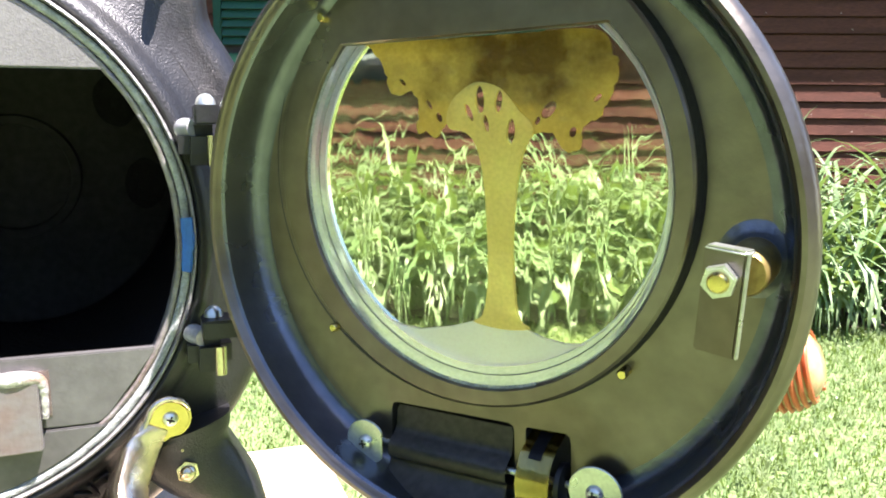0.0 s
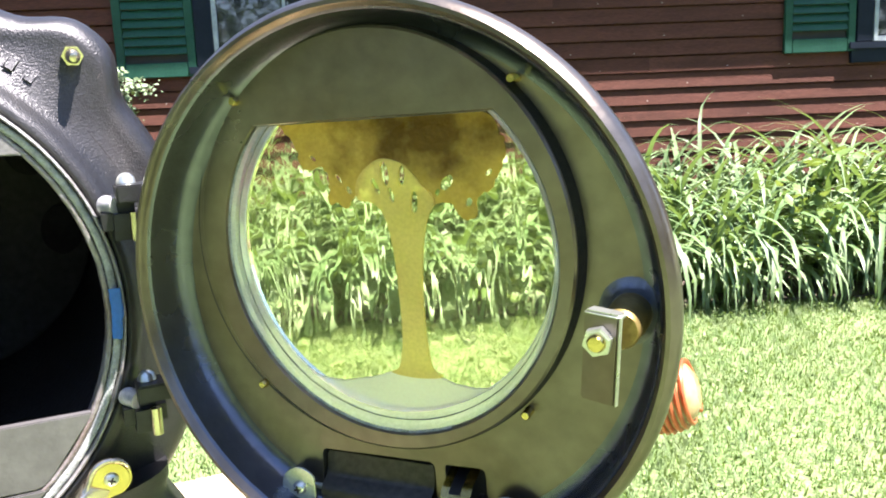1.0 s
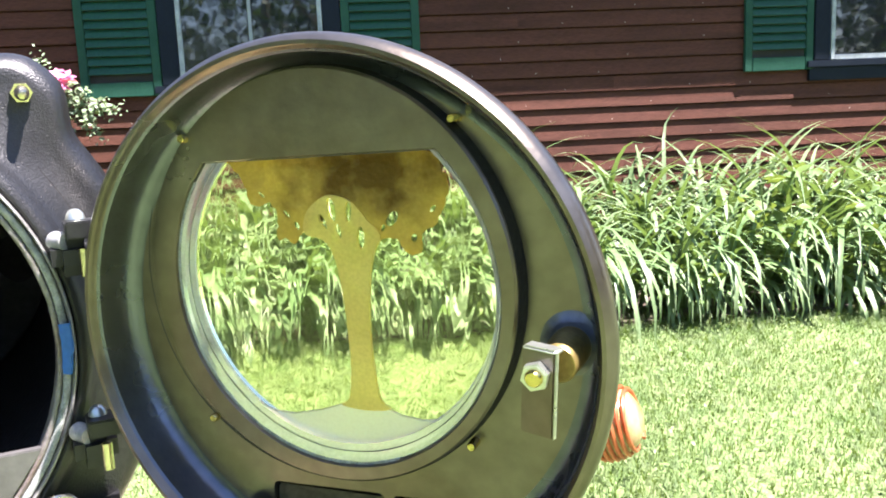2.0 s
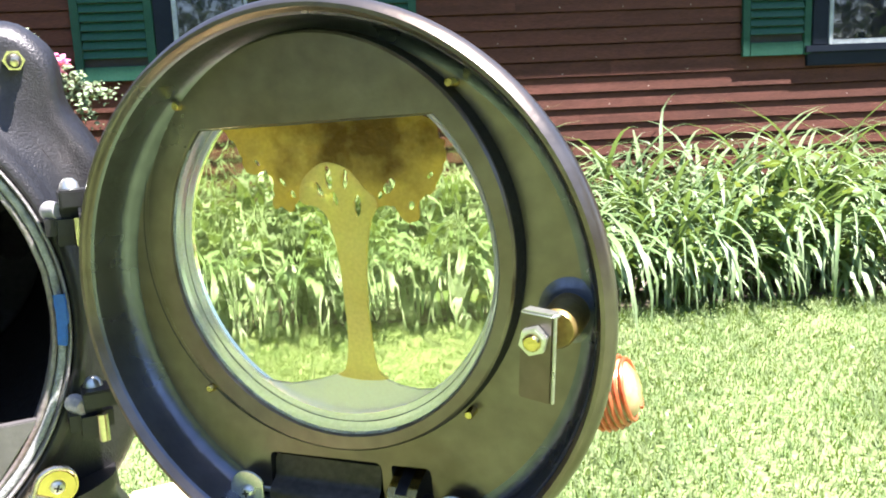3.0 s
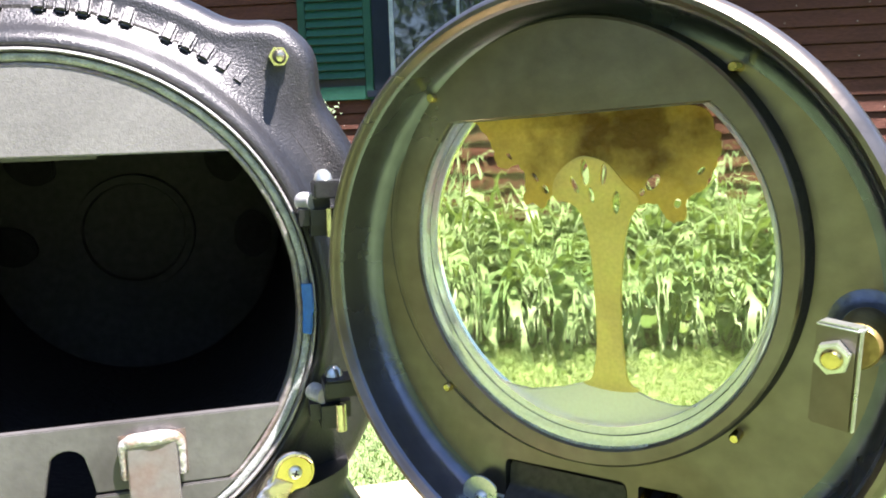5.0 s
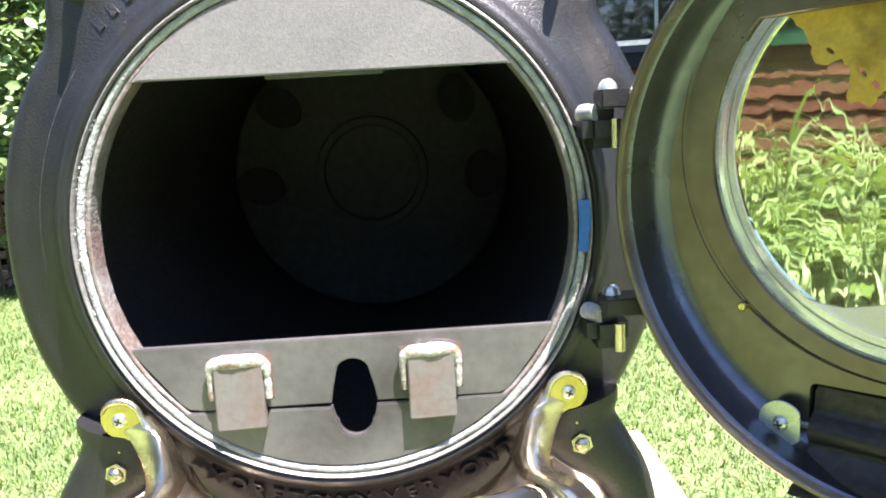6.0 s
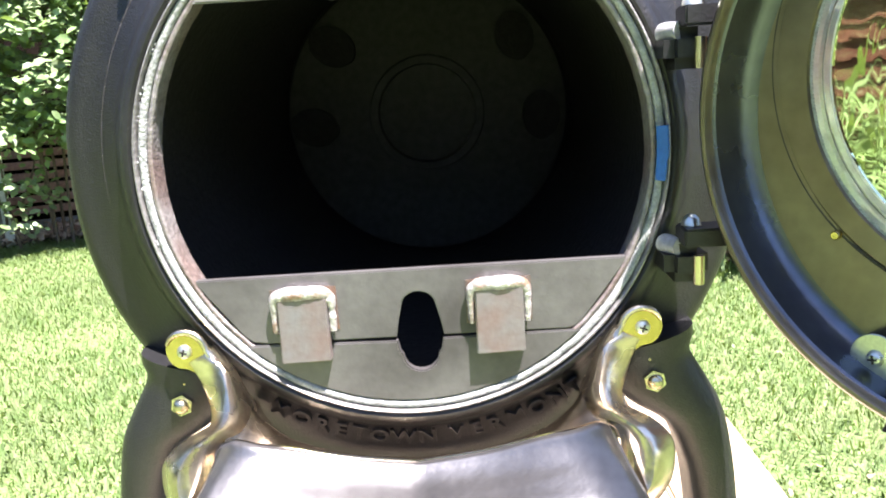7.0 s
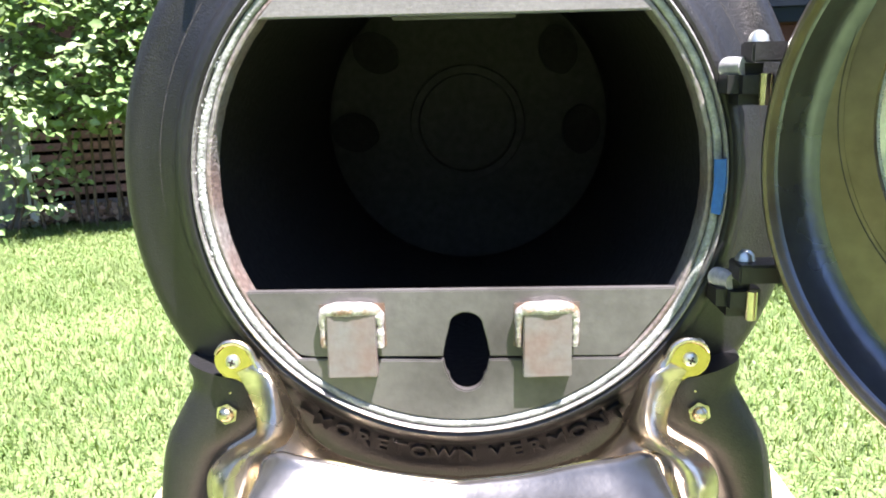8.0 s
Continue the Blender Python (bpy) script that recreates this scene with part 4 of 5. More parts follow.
# the elm: foot, trunk, a lighter fork and a dark crown with a ragged lower edge
relief(smooth_loop([(0.3359, 0.8760), (0.3393, 0.8965), (0.3387, 0.9240), (0.3365, 0.9540), (0.3316, 0.9762), (0.3240, 0.9850), (0.3140, 0.9870), (0.3112, 0.9930), (0.3147, 1.0030), (0.3240, 1.0110), (0.3332, 1.0141), (0.3458, 1.0108), (0.3529, 1.0045),
                    (0.3590, 0.9970), (0.3650, 0.9920), (0.3670, 0.9860), (0.3625, 0.9785), (0.3592, 0.9680), (0.3571, 0.9550), (0.3552, 0.9250), (0.3563, 0.8983), (0.3593, 0.8765), (0.3665, 0.8712), (0.3480, 0.8690), (0.3300, 0.8712)], 3),
       [leaf_hole(0.3332, 1.0042, 0.0082, 0.0030, 6), leaf_hole(0.3452, 1.0030, 0.0066, 0.0024, -6), leaf_hole(0.3262, 0.9965, 0.0058, 0.0021, 26), leaf_hole(0.3372, 0.9905, 0.0052, 0.0020, 14), leaf_hole(0.3531, 0.9862, 0.0074, 0.0027, -3)],
       SEAT + 0.0006, SEAT + 0.0030, AMBER, "trunk")
crown = [(0.2520, 1.0392), (0.2580, 1.0350), (0.2640, 1.0285), (0.2690, 1.0190), (0.2722, 1.0080), (0.2800, 1.0068), (0.2880, 1.0092), (0.2918, 1.0010), (0.2905, 0.9862), (0.2970, 0.9850), (0.3031, 0.9825), (0.3085, 0.9880), (0.3128, 0.9925), (0.3155, 1.0030),
         (0.3240, 1.0100), (0.3332, 1.0130), (0.3450, 1.0100), (0.3520, 1.0038), (0.3585, 0.9962), (0.3640, 0.9912), (0.3660, 0.9850), (0.3735, 0.9868), (0.3795, 0.9835), (0.3835, 0.9790), (0.3880, 0.9755), (0.3940, 0.9781), (0.3955, 0.9894), (0.4046, 0.9947), (0.4105, 1.0061), (0.4147, 1.0178), (0.4111, 1.0310), (0.4000, 1.0412), (0.3600, 1.0405), (0.3000, 1.0388)]
ragged = []
for x, y in smooth_loop(crown, 6):
    k = 0.0026 if y < 1.034 and not 0.309 < x < 0.370 else 0.0
    ragged.append((x + k * noise.noise((x * 210, y * 210, 1.0)), y + k * noise.noise((x * 210, y * 210, 7.0))))
relief(ragged, [leaf_hole(0.2990, 1.0010, 0.0036, 0.0015, 38), leaf_hole(0.2806, 1.0142, 0.0030, 0.0014, 50), leaf_hole(0.4035, 1.0050, 0.0030, 0.0015, -48), leaf_hole(0.3060, 0.9935, 0.0032, 0.0020, 30), leaf_hole(0.3900, 0.9865, 0.0030, 0.0022, -20), leaf_hole(0.3755, 0.9985, 0.0060, 0.0034, -42), leaf_hole(0.3690, 0.9925, 0.0026, 0.0016, -30)], SEAT + 0.0006, SEAT + 0.0022, BROWN, "crown")
foot = [(0.2670, 0.8648), (0.2780, 0.8622), (0.2920, 0.8614), (0.3145, 0.8662), (0.3300, 0.8715), (0.3480, 0.8735), (0.3600, 0.8722), (0.3746, 0.8672), (0.3885, 0.8655), (0.4020, 0.8672)]
relief(foot[::-1] + arc_points(0.3320, 0.9565, 0.1116, 232, 308, 24), [], SEAT + 0.0006, SEAT + 0.0018, FROST, "mound", lambda y: max(0.0, 0.874 - y) * 0.12)

# pins that hold the raised plate
for x, y, tall in ((0.2300, 1.0535, 0.006), (0.4255, 1.0600, 0.012), (0.2317, 0.8563, 0.005), (0.4275, 0.8585, 0.010)):
    part("pin", lathe([(0.0, tall), (0.0022, tall), (0.0030, tall - 0.001), (0.0030, -0.002), (0.0, -0.002)], 14, axis="z"), BRASS, door).matrix_basis = pose(x, y, FLOOR)

# draught flap in its pocket, folded over an axle between two washers
AXLE = FLOOR + 0.0035
part("axle", tube([(0.262, 0.7850, AXLE), (0.414, 0.7850, AXLE)], 0.0022, 10), ZINC, door)
FLAP = material("dark oiled steel flap", (0.085, 0.078, 0.066), 0.40, 0.55, (0.110, 0.097, 0.078), 20, 200, 0.2, 0.12, 200)
section = [(0.8102, FLOOR - 0.0030), (0.8040, FLOOR - 0.0022), (0.7950, FLOOR - 0.0005), (0.7915, FLOOR + 0.0035), (0.7880, FLOOR + 0.0078), (0.7840, FLOOR + 0.0095), (0.7795, FLOOR + 0.0090), (0.7765, FLOOR + 0.0068), (0.7720, FLOOR + 0.0085), (0.7660, FLOOR + 0.0140), (0.7590, FLOOR + 0.0250), (0.7530, FLOOR + 0.0370)]
bm, spots = bmesh.new(), [(0.2768, 0.0), (0.2790, 0.0006), (0.3180, 0.0008), (0.3570, 0.0006), (0.3592, 0.0)]
line = curve_points([(0, y, w) for y, w in section], 4)
rows = [[bm.verts.new((x + (0.0012 if x < 0.3 else -0.0012) * (1 if i < 2 else 0), p.y, p.z + up)) for i, p in enumerate(line)] for x, up in spots]
for p, q in zip(rows, rows[1:]):
    for i in range(len(line) - 1):
        bm.faces.new((p[i], p[i + 1], q[i + 1], q[i]))
bmesh.ops.solidify(bm, geom=bm.faces, thickness=0.0022)
part("draft_flap", bm, FLAP, door, "dark steel draught flap folded over its axle")
part("flap_drum", tube([(0.3912, 0.7850, AXLE), (0.3920, 0.7850, AXLE), (0.3948, 0.7850, AXLE), (0.3955, 0.7850, AXLE)], [0.0105, 0.0120, 0.0120, 0.0105], 36), BLACK, door, "dark steel drum at the end of the flap")
clip = [Vector((0.0, 0.8105, FLOOR - 0.010)), Vector((0.0, 0.8085, FLOOR - 0.002)), Vector((0.0, 0.8035, FLOOR + 0.010)), Vector((0.0, 0.7965, FLOOR + 0.0165)), Vector((0.0, 0.7870, FLOOR + 0.0195)), Vector((0.0, 0.7760, FLOOR + 0.0180)), Vector((0.0, 0.7680, FLOOR + 0.0140)), Vector((0.0, 0.7640, FLOOR + 0.0105))]
line = curve_points(clip, 5)
for name, x0, x1, lift, first, last, mat, label in (("spring_clip", 0.3700, 0.3904, 0.0, 0, len(line), BRASS, "curved brass spring clip"), ("clip_tongue", 0.3757, 0.3836, 0.0009, 2, 13, BLACK, "dark tongue on the spring clip")):
    bm = bmesh.new()
    rows = [[bm.verts.new((x, p.y, p.z + lift)) for p in line[first:last]] for x in (x0, x0 + 0.0012, x1 - 0.0012, x1)]
    for p, q in zip(rows, rows[1:]):
        for i in range(len(p) - 1):
            bm.faces.new((p[i], p[i + 1], q[i + 1], q[i]))
    bmesh.ops.solidify(bm, geom=bm.faces, thickness=0.0010)
    part(name, bm, mat, door, label)
for x, y, r, cut, slant in ((0.2616, 0.7861, 0.0149, 0.0118, 0), (0.4156, 0.7876, 0.0158, 0.0140, -40)):
    loop = [(min(r * math.cos(radians(a)), cut), r * math.sin(radians(a))) for a in range(0, 360, 10)]
    part("washer", prism(loop, 0.0, 0.0018, 0.0004, plane="xy", segments=1), ZINC, door, "zinc plated washer with one flat side").matrix_basis = pose(x, y, FLOOR + 0.0103, 0, 0, slant)
    part("washer_post", tube([(x, y, FLOOR - 0.001), (x, y, FLOOR + 0.0110)], 0.0034, 12), ZINC, door)
    part("washer_screw", lathe([(0.0, 0.0042), (0.0030, 0.0038), (0.0046, 0.0024), (0.0053, 0.0), (0.0, 0.0)], 20, axis="z"), ZINC, door).matrix_basis = pose(x, y, FLOOR + 0.0120)
    # cross slot drawn as dark bars, its shade put into colour
    cross = bmesh.new()
    for turn in (10, 100):
        box((0.0054, 0.0012, 0.0012), (0, 0, 0.0040), 0, 2, cross, Matrix.Rotation(radians(turn), 4, "Z"))
    part("screw_cross", cross, SOOT_AND_SHADE, door).matrix_basis = pose(x, y, FLOOR + 0.0120)

# latch: collar, spindle, bent catch plate, nut; the handle hangs outside
LU, LZ = 0.4880, 0.9245
COLLAR = material("dull worn brass", (0.44, 0.34, 0.12), 0.38, 0.8, (0.34, 0.24, 0.08), 60, 300, 0.15, 0.2, 260)
part("latch_collar", lathe([(0.0, 0.040), (0.0098, 0.040), (0.0110, 0.0385), (0.0112, 0.022), (0.0120, 0.020), (0.0120, 0.0), (0.0, 0.0)], 32, axis="z"), COLLAR, door, "round brass latch collar").matrix_basis = pose(LU + 0.0030, LZ + 0.002, FLOOR)
# added disc whose bluish colour stands for the sky's sheen round the collar
HALO = material("bluish halo steel", (0.215, 0.225, 0.255), 0.44, 0.85, (0.18, 0.18, 0.18), 40, 160, 0.2, 0.25, 160)
part("latch_boss", lathe([(0.0, 0.0060), (0.0122, 0.0060), (0.0134, 0.0036), (0.0154, 0.0017), (0.0182, 0.0005), (0.0210, -0.0003), (0.0, -0.0004)], 40, axis="z"), HALO, door, "bluish disc added for the sheen round the latch").matrix_basis = pose(LU + 0.0030, LZ + 0.002, FLOOR)
CATCH = pose(0.4864, 0.9400, -0.0980, 0, -15, -3.5)
put(part("catch_plate", box((0.0198, 0.048, 0.0032), (0, -0.0232, 0), 0.0010, 2), DOOR_STEEL, door, "bent steel catch plate"), CATCH)
# added strip of brighter metal paints the sun's glint along the plate's edge
put(part("catch_edge", box((0.0009, 0.048, 0.0029), (0.0103, -0.0232, 0), 0.0005, 2), ZINC, door, "bright strip for the glint along the catch plate"), CATCH)
put(part("catch_flange", box((0.0204, 0.0030, 0.010), (0, 0, -0.0035), 0.0012, 3), ZINC, door), CATCH)
r = 0.0135 / math.sqrt(3)
part("latch_nut", prism([(r * math.cos(radians(60 * k + 15)), r * math.sin(radians(60 * k + 15))) for k in range(6)], 0.0, 0.0075, 0.0009, plane="xy"), ZINC, door).matrix_basis = pose(LU - 0.003, LZ + 0.003, -0.0966)
part("spindle", lathe([(0.0, 0.016), (0.0038, 0.0155), (0.0050, 0.0135), (0.0050, -0.09), (0.0, -0.09)], 18, axis="z"), BRASS, door).matrix_basis = pose(LU - 0.003, LZ + 0.003, -0.1020)
COPPER = material("orange red lacquered wire", (0.46, 0.085, 0.028), 0.35, 0.3, (0.42, 0.13, 0.05), 60, 300, 0.1)
GRIP = material("honey coloured lacquered grip", (0.33, 0.20, 0.055), 0.25, 0.0, (0.40, 0.29, 0.14), 40, 200, 0.15, coat=0.4)
part("handle_stem", tube(curve_points([(LU, LZ, -0.168), (LU, LZ, -0.200), (LU + 0.003, LZ - 0.018, -0.215), (LU + 0.006, 0.890, -0.218)], 5), 0.005, 12), BRASS, door)
part("handle_grip", lathe([(0.0, -0.020), (0.012, -0.019), (0.0205, -0.012), (0.0240, 0.0), (0.0225, 0.010), (0.0175, 0.018), (0.0100, 0.0225), (0.0, 0.024)], 32), GRIP, door, "honey coloured handle grip").matrix_basis = pose(0.4985, 0.853, -0.218, 0, 0, -75)
HANDLE = pose(0.4985, 0.853, -0.218, 0, 0, -75)
coil = []
for k in range(112):
    t, y = 2 * math.pi * k / 16, -0.010 + 0.0042 * k / 16
    rr = 0.0247 - 0.0062 * max(0.0, (y - 0.001) / 0.018) ** 2 - 0.0050 * max(0.0, (-0.001 - y) / 0.011) ** 2
    coil.append(HANDLE @ Vector((rr * math.cos(t), y, rr * math.sin(t))))
part("handle_coil", tube(coil, 0.0016, 8), COPPER, door, "orange red wire coil of the handle")

# ---- deck under the stove ----
deck = thing("deck_boards", "pale new pine board deck under the stove", "deck")
for k in range(6):
    put(part("board", prism([(-0.0675, -0.16), (0.0675, -0.16), (0.0675, 0.703), (-0.0675, 0.703)], 0.412, 0.45, 0.004, plane="xy"), PLANK, deck), pose(-0.345 + 0.1372 * k, 0, 0))
for y in (-0.1, 0.27, 0.64):
    part("joist", box((0.82, 0.05, 0.14), (0, y, 0.340), 0.004), PLANK, deck)
for x in (-0.36, 0.36):
    for y in (-0.09, 0.63):
        part("post", box((0.08, 0.08, 0.26), (x, y, 0.139), 0.004), PLANK, deck)

# ---- planting ----
LILY = leaf_material("daylily leaf", (0.088, 0.155, 0.056), (0.185, 0.25, 0.125), 0.44, 0.2)
BROAD = leaf_material("broad yellow green leaf", (0.12, 0.18, 0.055), (0.09, 0.15, 0.045), 0.38, 0.25)
SHRUB = leaf_material("shrub leaf", (0.115, 0.200, 0.062), (0.245, 0.310, 0.165), 0.34, 0.24, 0.45)
WOODS = leaf_material("far tree leaf", (0.03, 0.065, 0.018), (0.05, 0.09, 0.025), 0.5, 0.25)
BLADE = leaf_material("grass blade", (0.080, 0.140, 0.038), (0.150, 0.195, 0.078), 0.6, 0.25, 0.22, 9.0)
CLOVER = leaf_material("small lawn weed leaf", (0.100, 0.168, 0.046), (0.175, 0.225, 0.095), 0.5, 0.25, 0.30, 7.0)
ROSE = leaf_material("pale rose leaf", (0.115, 0.175, 0.080), (0.20, 0.25, 0.15), 0.5, 0.10)
BARK = material("grey brown bark", (0.16, 0.12, 0.085), 0.85, 0.0, (0.10, 0.075, 0.055), 20, 120, 0.3, 0.8, 90)
PETAL = leaf_material("pink rose petal", (0.58, 0.16, 0.34), (0.68, 0.30, 0.47), 0.5, 0.3)


def quick_mesh(name, verts, faces, mat):
    me = bpy.data.meshes.new(name)
    me.from_pydata(verts, [], faces)
    me.materials.append(mat)
    me.shade_smooth()
    return me


def strap_leaves(rng, count, spread, length, width, lift, bend, way=None):
    """A clump of long arching leaves, each a folded strap."""
    verts, faces = [], []
    for _ in range(count):
        az, base = rng.uniform(0, 2 * math.pi) if way is None else way, spread * math.sqrt(rng.random())
        b_az = rng.uniform(0, 2 * math.pi)
        x, y, z = base * math.cos(b_az), base * math.sin(b_az), 0.0
        size, w0 = length * rng.uniform(0.65, 1.1), width * rng.uniform(0.7, 1.15)
        tilt, curl, twist = radians(lift + rng.uniform(-14, 10)), radians(bend * rng.uniform(0.55, 1.25)), rng.uniform(-0.35, 0.35)
        n = 9
        start = len(verts)
        for k in range(n + 1):
            t = k / n
            ang = tilt - curl * t ** 1.6
            a = az + twist * t
            if k:
                step = size / n
                x += step * math.cos(ang) * math.cos(a)
                y += step * math.cos(ang) * math.sin(a)
                z += step * math.sin(ang)
            half = w0 * 0.5 * min(1, 0.55 + 1.2 * t) * (1 - t ** 2.6) + 0.0006
            sx, sy = -math.sin(a), math.cos(a)
            up = half * 0.2
            verts += [(x + sx * half, y + sy * half, max(0.01, z + up)), (x, y, max(0.008, z)), (x - sx * half, y - sy * half, max(0.01, z + up))]
        for k in range(n):
            i = start + 3 * k
            faces += [(i, i + 1, i + 4, i + 3), (i + 1, i + 2, i + 5, i + 4)]
    return verts, faces


def oval_leaves(rng, places, size, droop=0.4):
    """Single oval leaves, folded along the middle, at the given places."""
    verts, faces = [], []
    for p in places:
        a, tip = rng.uniform(0, 2 * math.pi), rng.uniform(-0.9, 0.7) - droop * 0.3
        s = size * rng.uniform(0.6, 1.25)
        way = Vector((math.cos(a) * math.cos(tip), math.sin(a) * math.cos(tip), math.sin(tip)))
        side = way.cross(Vector((rng.uniform(-0.5, 0.5), rng.uniform(-0.5, 0.5), 1))).normalized()
        up = side.cross(way)
        i = len(verts)
        for f, w in ((0.0, 0.02), (0.3, 0.30), (0.6, 0.34), (1.0, 0.0)):
            mid = Vector(p) + way * s * f - up * s * 0.12 * f * f
            if w > 0.1:
                verts += [tuple(mid + side * s * w + up * s * 0.08), tuple(mid), tuple(mid - side * s * w + up * s * 0.08)]
            else:
                verts.append(tuple(mid))
        faces += [(i, i + 2, i + 1), (i, i + 3, i + 2), (i + 1, i + 2, i + 5, i + 4), (i + 2, i + 3, i + 6, i + 5), (i + 4, i + 5, i + 7), (i + 5, i + 6, i + 7)]
    return verts, faces


def at_house(x, y, z=0.0, turn=0.0, size=1.0):
    return HOUSE @ pose(x, y, z, 0, 0, turn) @ Matrix.Scale(size, 4)


rng = random.Random(11)
soil = prism([(-3.9, 3.55), (-1.0, 3.5), (0.6, 3.30), (2.5, 3.28), (5.0, 3.3), (8.8, 3.3), (8.8, WALL), (-3.9, WALL)], -0.05, 0.022, plane="xy")
bed = tagged(part("planting_bed", soil, SOIL), "dark soil bed along the house wall", "ground", kind="structure")
bed.matrix_world = HOUSE
leaf_meshes = []
for k in range(28):
    v, f = strap_leaves(rng, 1, 0.0, 1.26, 0.039, 79, 162, 0.0)
    leaf_meshes.append(quick_mesh("leaf", v, f, LILY))
hang_meshes = []
for k in range(28):
    v, f = strap_leaves(rng, 1, 0.0, 1.36, 0.040, 76, 168, 0.0)
    hang_meshes.append(quick_mesh("leaf", v, f, LILY))


def daylily(x, y, size, leaves, front):
    """A clump of arching leaves from one crown, most of them hanging towards the lawn; each leaf a part."""
    plant = thing("daylily", "clump of long arching green daylily leaves", "daylily", "daylilies along the house", at=at_house(x, y, 0.012, rng.uniform(-25, 25), size))
    lead = rng.gauss(-72, 34)
    for k in range(leaves):
        a, b = rng.gauss(lead, 36 if front else 70), rng.uniform(0, 2 * math.pi)
        r = 0.09 * math.sqrt(rng.random())
        put(part("leaf", rng.choice(hang_meshes if front else leaf_meshes), None, plant), pose(r * math.cos(b), r * math.sin(b), 0, 0, 0, a) @ Matrix.Scale(rng.uniform(0.58, 1.0), 4))


for k in range(23):
    for row, y in enumerate((3.58, 3.94)):
        daylily(-0.85 + 0.29 * k + rng.uniform(-0.08, 0.08) + 0.14 * row, y + rng.uniform(-0.07, 0.07), rng.uniform(0.80, 1.0) + 0.06 * row, 26, row == 0)
skirt_meshes = []
for k in range(20):
    v, f = strap_leaves(rng, 1, 0.0, 1.0, 0.042, 62, 150, 0.0)
    skirt_meshes.append(quick_mesh("leaf", v, f, LILY))
for k in range(27):
    plant = thing("daylily", "low clump of daylily leaves hanging over the lawn edge", "daylily", "daylilies along the house", at=at_house(-0.9 + 0.25 * k + rng.uniform(-0.07, 0.07), 3.56 + rng.uniform(-0.05, 0.06), 0.012, 0, rng.uniform(0.85, 1.05)))
    lead = rng.gauss(-80, 26)
    for _ in range(24):
        put(part("leaf", rng.choice(skirt_meshes), None, plant), pose(rng.gauss(0, 0.07), rng.gauss(0.03, 0.06), 0, 0, 0, rng.gauss(lead, 28)) @ Matrix.Scale(rng.uniform(0.5, 0.98), 4))
v, f = [], []
for k in range(25):
    for y in (4.28, 4.58):
        lv, lf = strap_leaves(rng, 26, 0.10, 1.24, 0.038, 81, 128)
        ox, oy = -0.95 + 0.29 * k + rng.uniform(-0.1, 0.1), y + rng.uniform(-0.08, 0.08)
        f += [tuple(i + len(v) for i in q) for q in lf]
        v += [(px + ox, min(py + oy, WALL - 0.03), pz + 0.01) for px, py, pz in lv]
back = tagged(new("daylilies", quick_mesh("daylilies", v, f, LILY)), "dense green daylily leaves against the house wall", "daylily", kind="stuff")
back.matrix_world = HOUSE

oval_meshes = []
for k in range(10):
    v, f = oval_leaves(rng, [(0, 0, 0)], 0.095)
    oval_meshes.append(quick_mesh("leaf", v, f, BROAD))


def broadleaf(x, y, high, leaves):
    """An upright weed: one stalk, oval leaves set along side shoots."""
    plant = thing("broadleaf_plant", "yellow green broad leaved plant among the daylilies", "plant", "broad leaved plants", at=at_house(x, y, 0.02))
    part("stalk", tube(curve_points([(0, 0, 0), (0.02, 0.01, high * 0.5), (0.0, 0.03, high * 0.95)], 4), 0.004, 6), BROAD, plant)
    for k in range(leaves):
        t = 0.2 + 0.8 * rng.random()
        put(part("leaf", rng.choice(oval_meshes), None, plant), pose(rng.gauss(0, 0.10), rng.gauss(0, 0.08), high * t, rng.uniform(-25, 25), rng.uniform(-25, 25), rng.uniform(0, 360)) @ Matrix.Scale(rng.uniform(0.6, 1.1), 4))


for x, y, h in ((2.35, 3.33, 0.66), (2.62, 3.45, 0.74), (1.95, 3.22, 0.30), (2.95, 3.32, 0.60), (1.35, 3.26, 0.28), (0.9, 3.3, 0.28)):
    broadleaf(x, y, h, 40)


def sun_leaves(r, places, size):
    """Small oval leaves that turn their faces to the light, each of six faces."""
    verts, faces = [], []
    for p in places:
        n = Vector((r.gauss(0.05, 0.42), r.gauss(-0.5, 0.42), r.gauss(0.75, 0.3))).normalized()
        way = n.cross(Vector((r.gauss(0, 1), r.gauss(0, 1), r.gauss(0, 1)))).normalized()
        side, s, i = n.cross(way), size * r.uniform(0.5, 1.4), len(verts)
        p = Vector(p)
        verts.append(tuple(p))
        for f, w in ((0.3, 0.27), (0.65, 0.28)):
            mid = p + way * s * f - n * s * 0.1 * f * f
            verts += [tuple(mid + side * s * w + n * s * 0.06), tuple(mid), tuple(mid - side * s * w + n * s * 0.06)]
        verts.append(tuple(p + way * s - n * s * 0.12))
        faces += [(i, i + 2, i + 1), (i, i + 3, i + 2), (i + 1, i + 2, i + 5, i + 4), (i + 2, i + 3, i + 6, i + 5), (i + 4, i + 5, i + 7), (i + 5, i + 6, i + 7)]
    return verts, faces


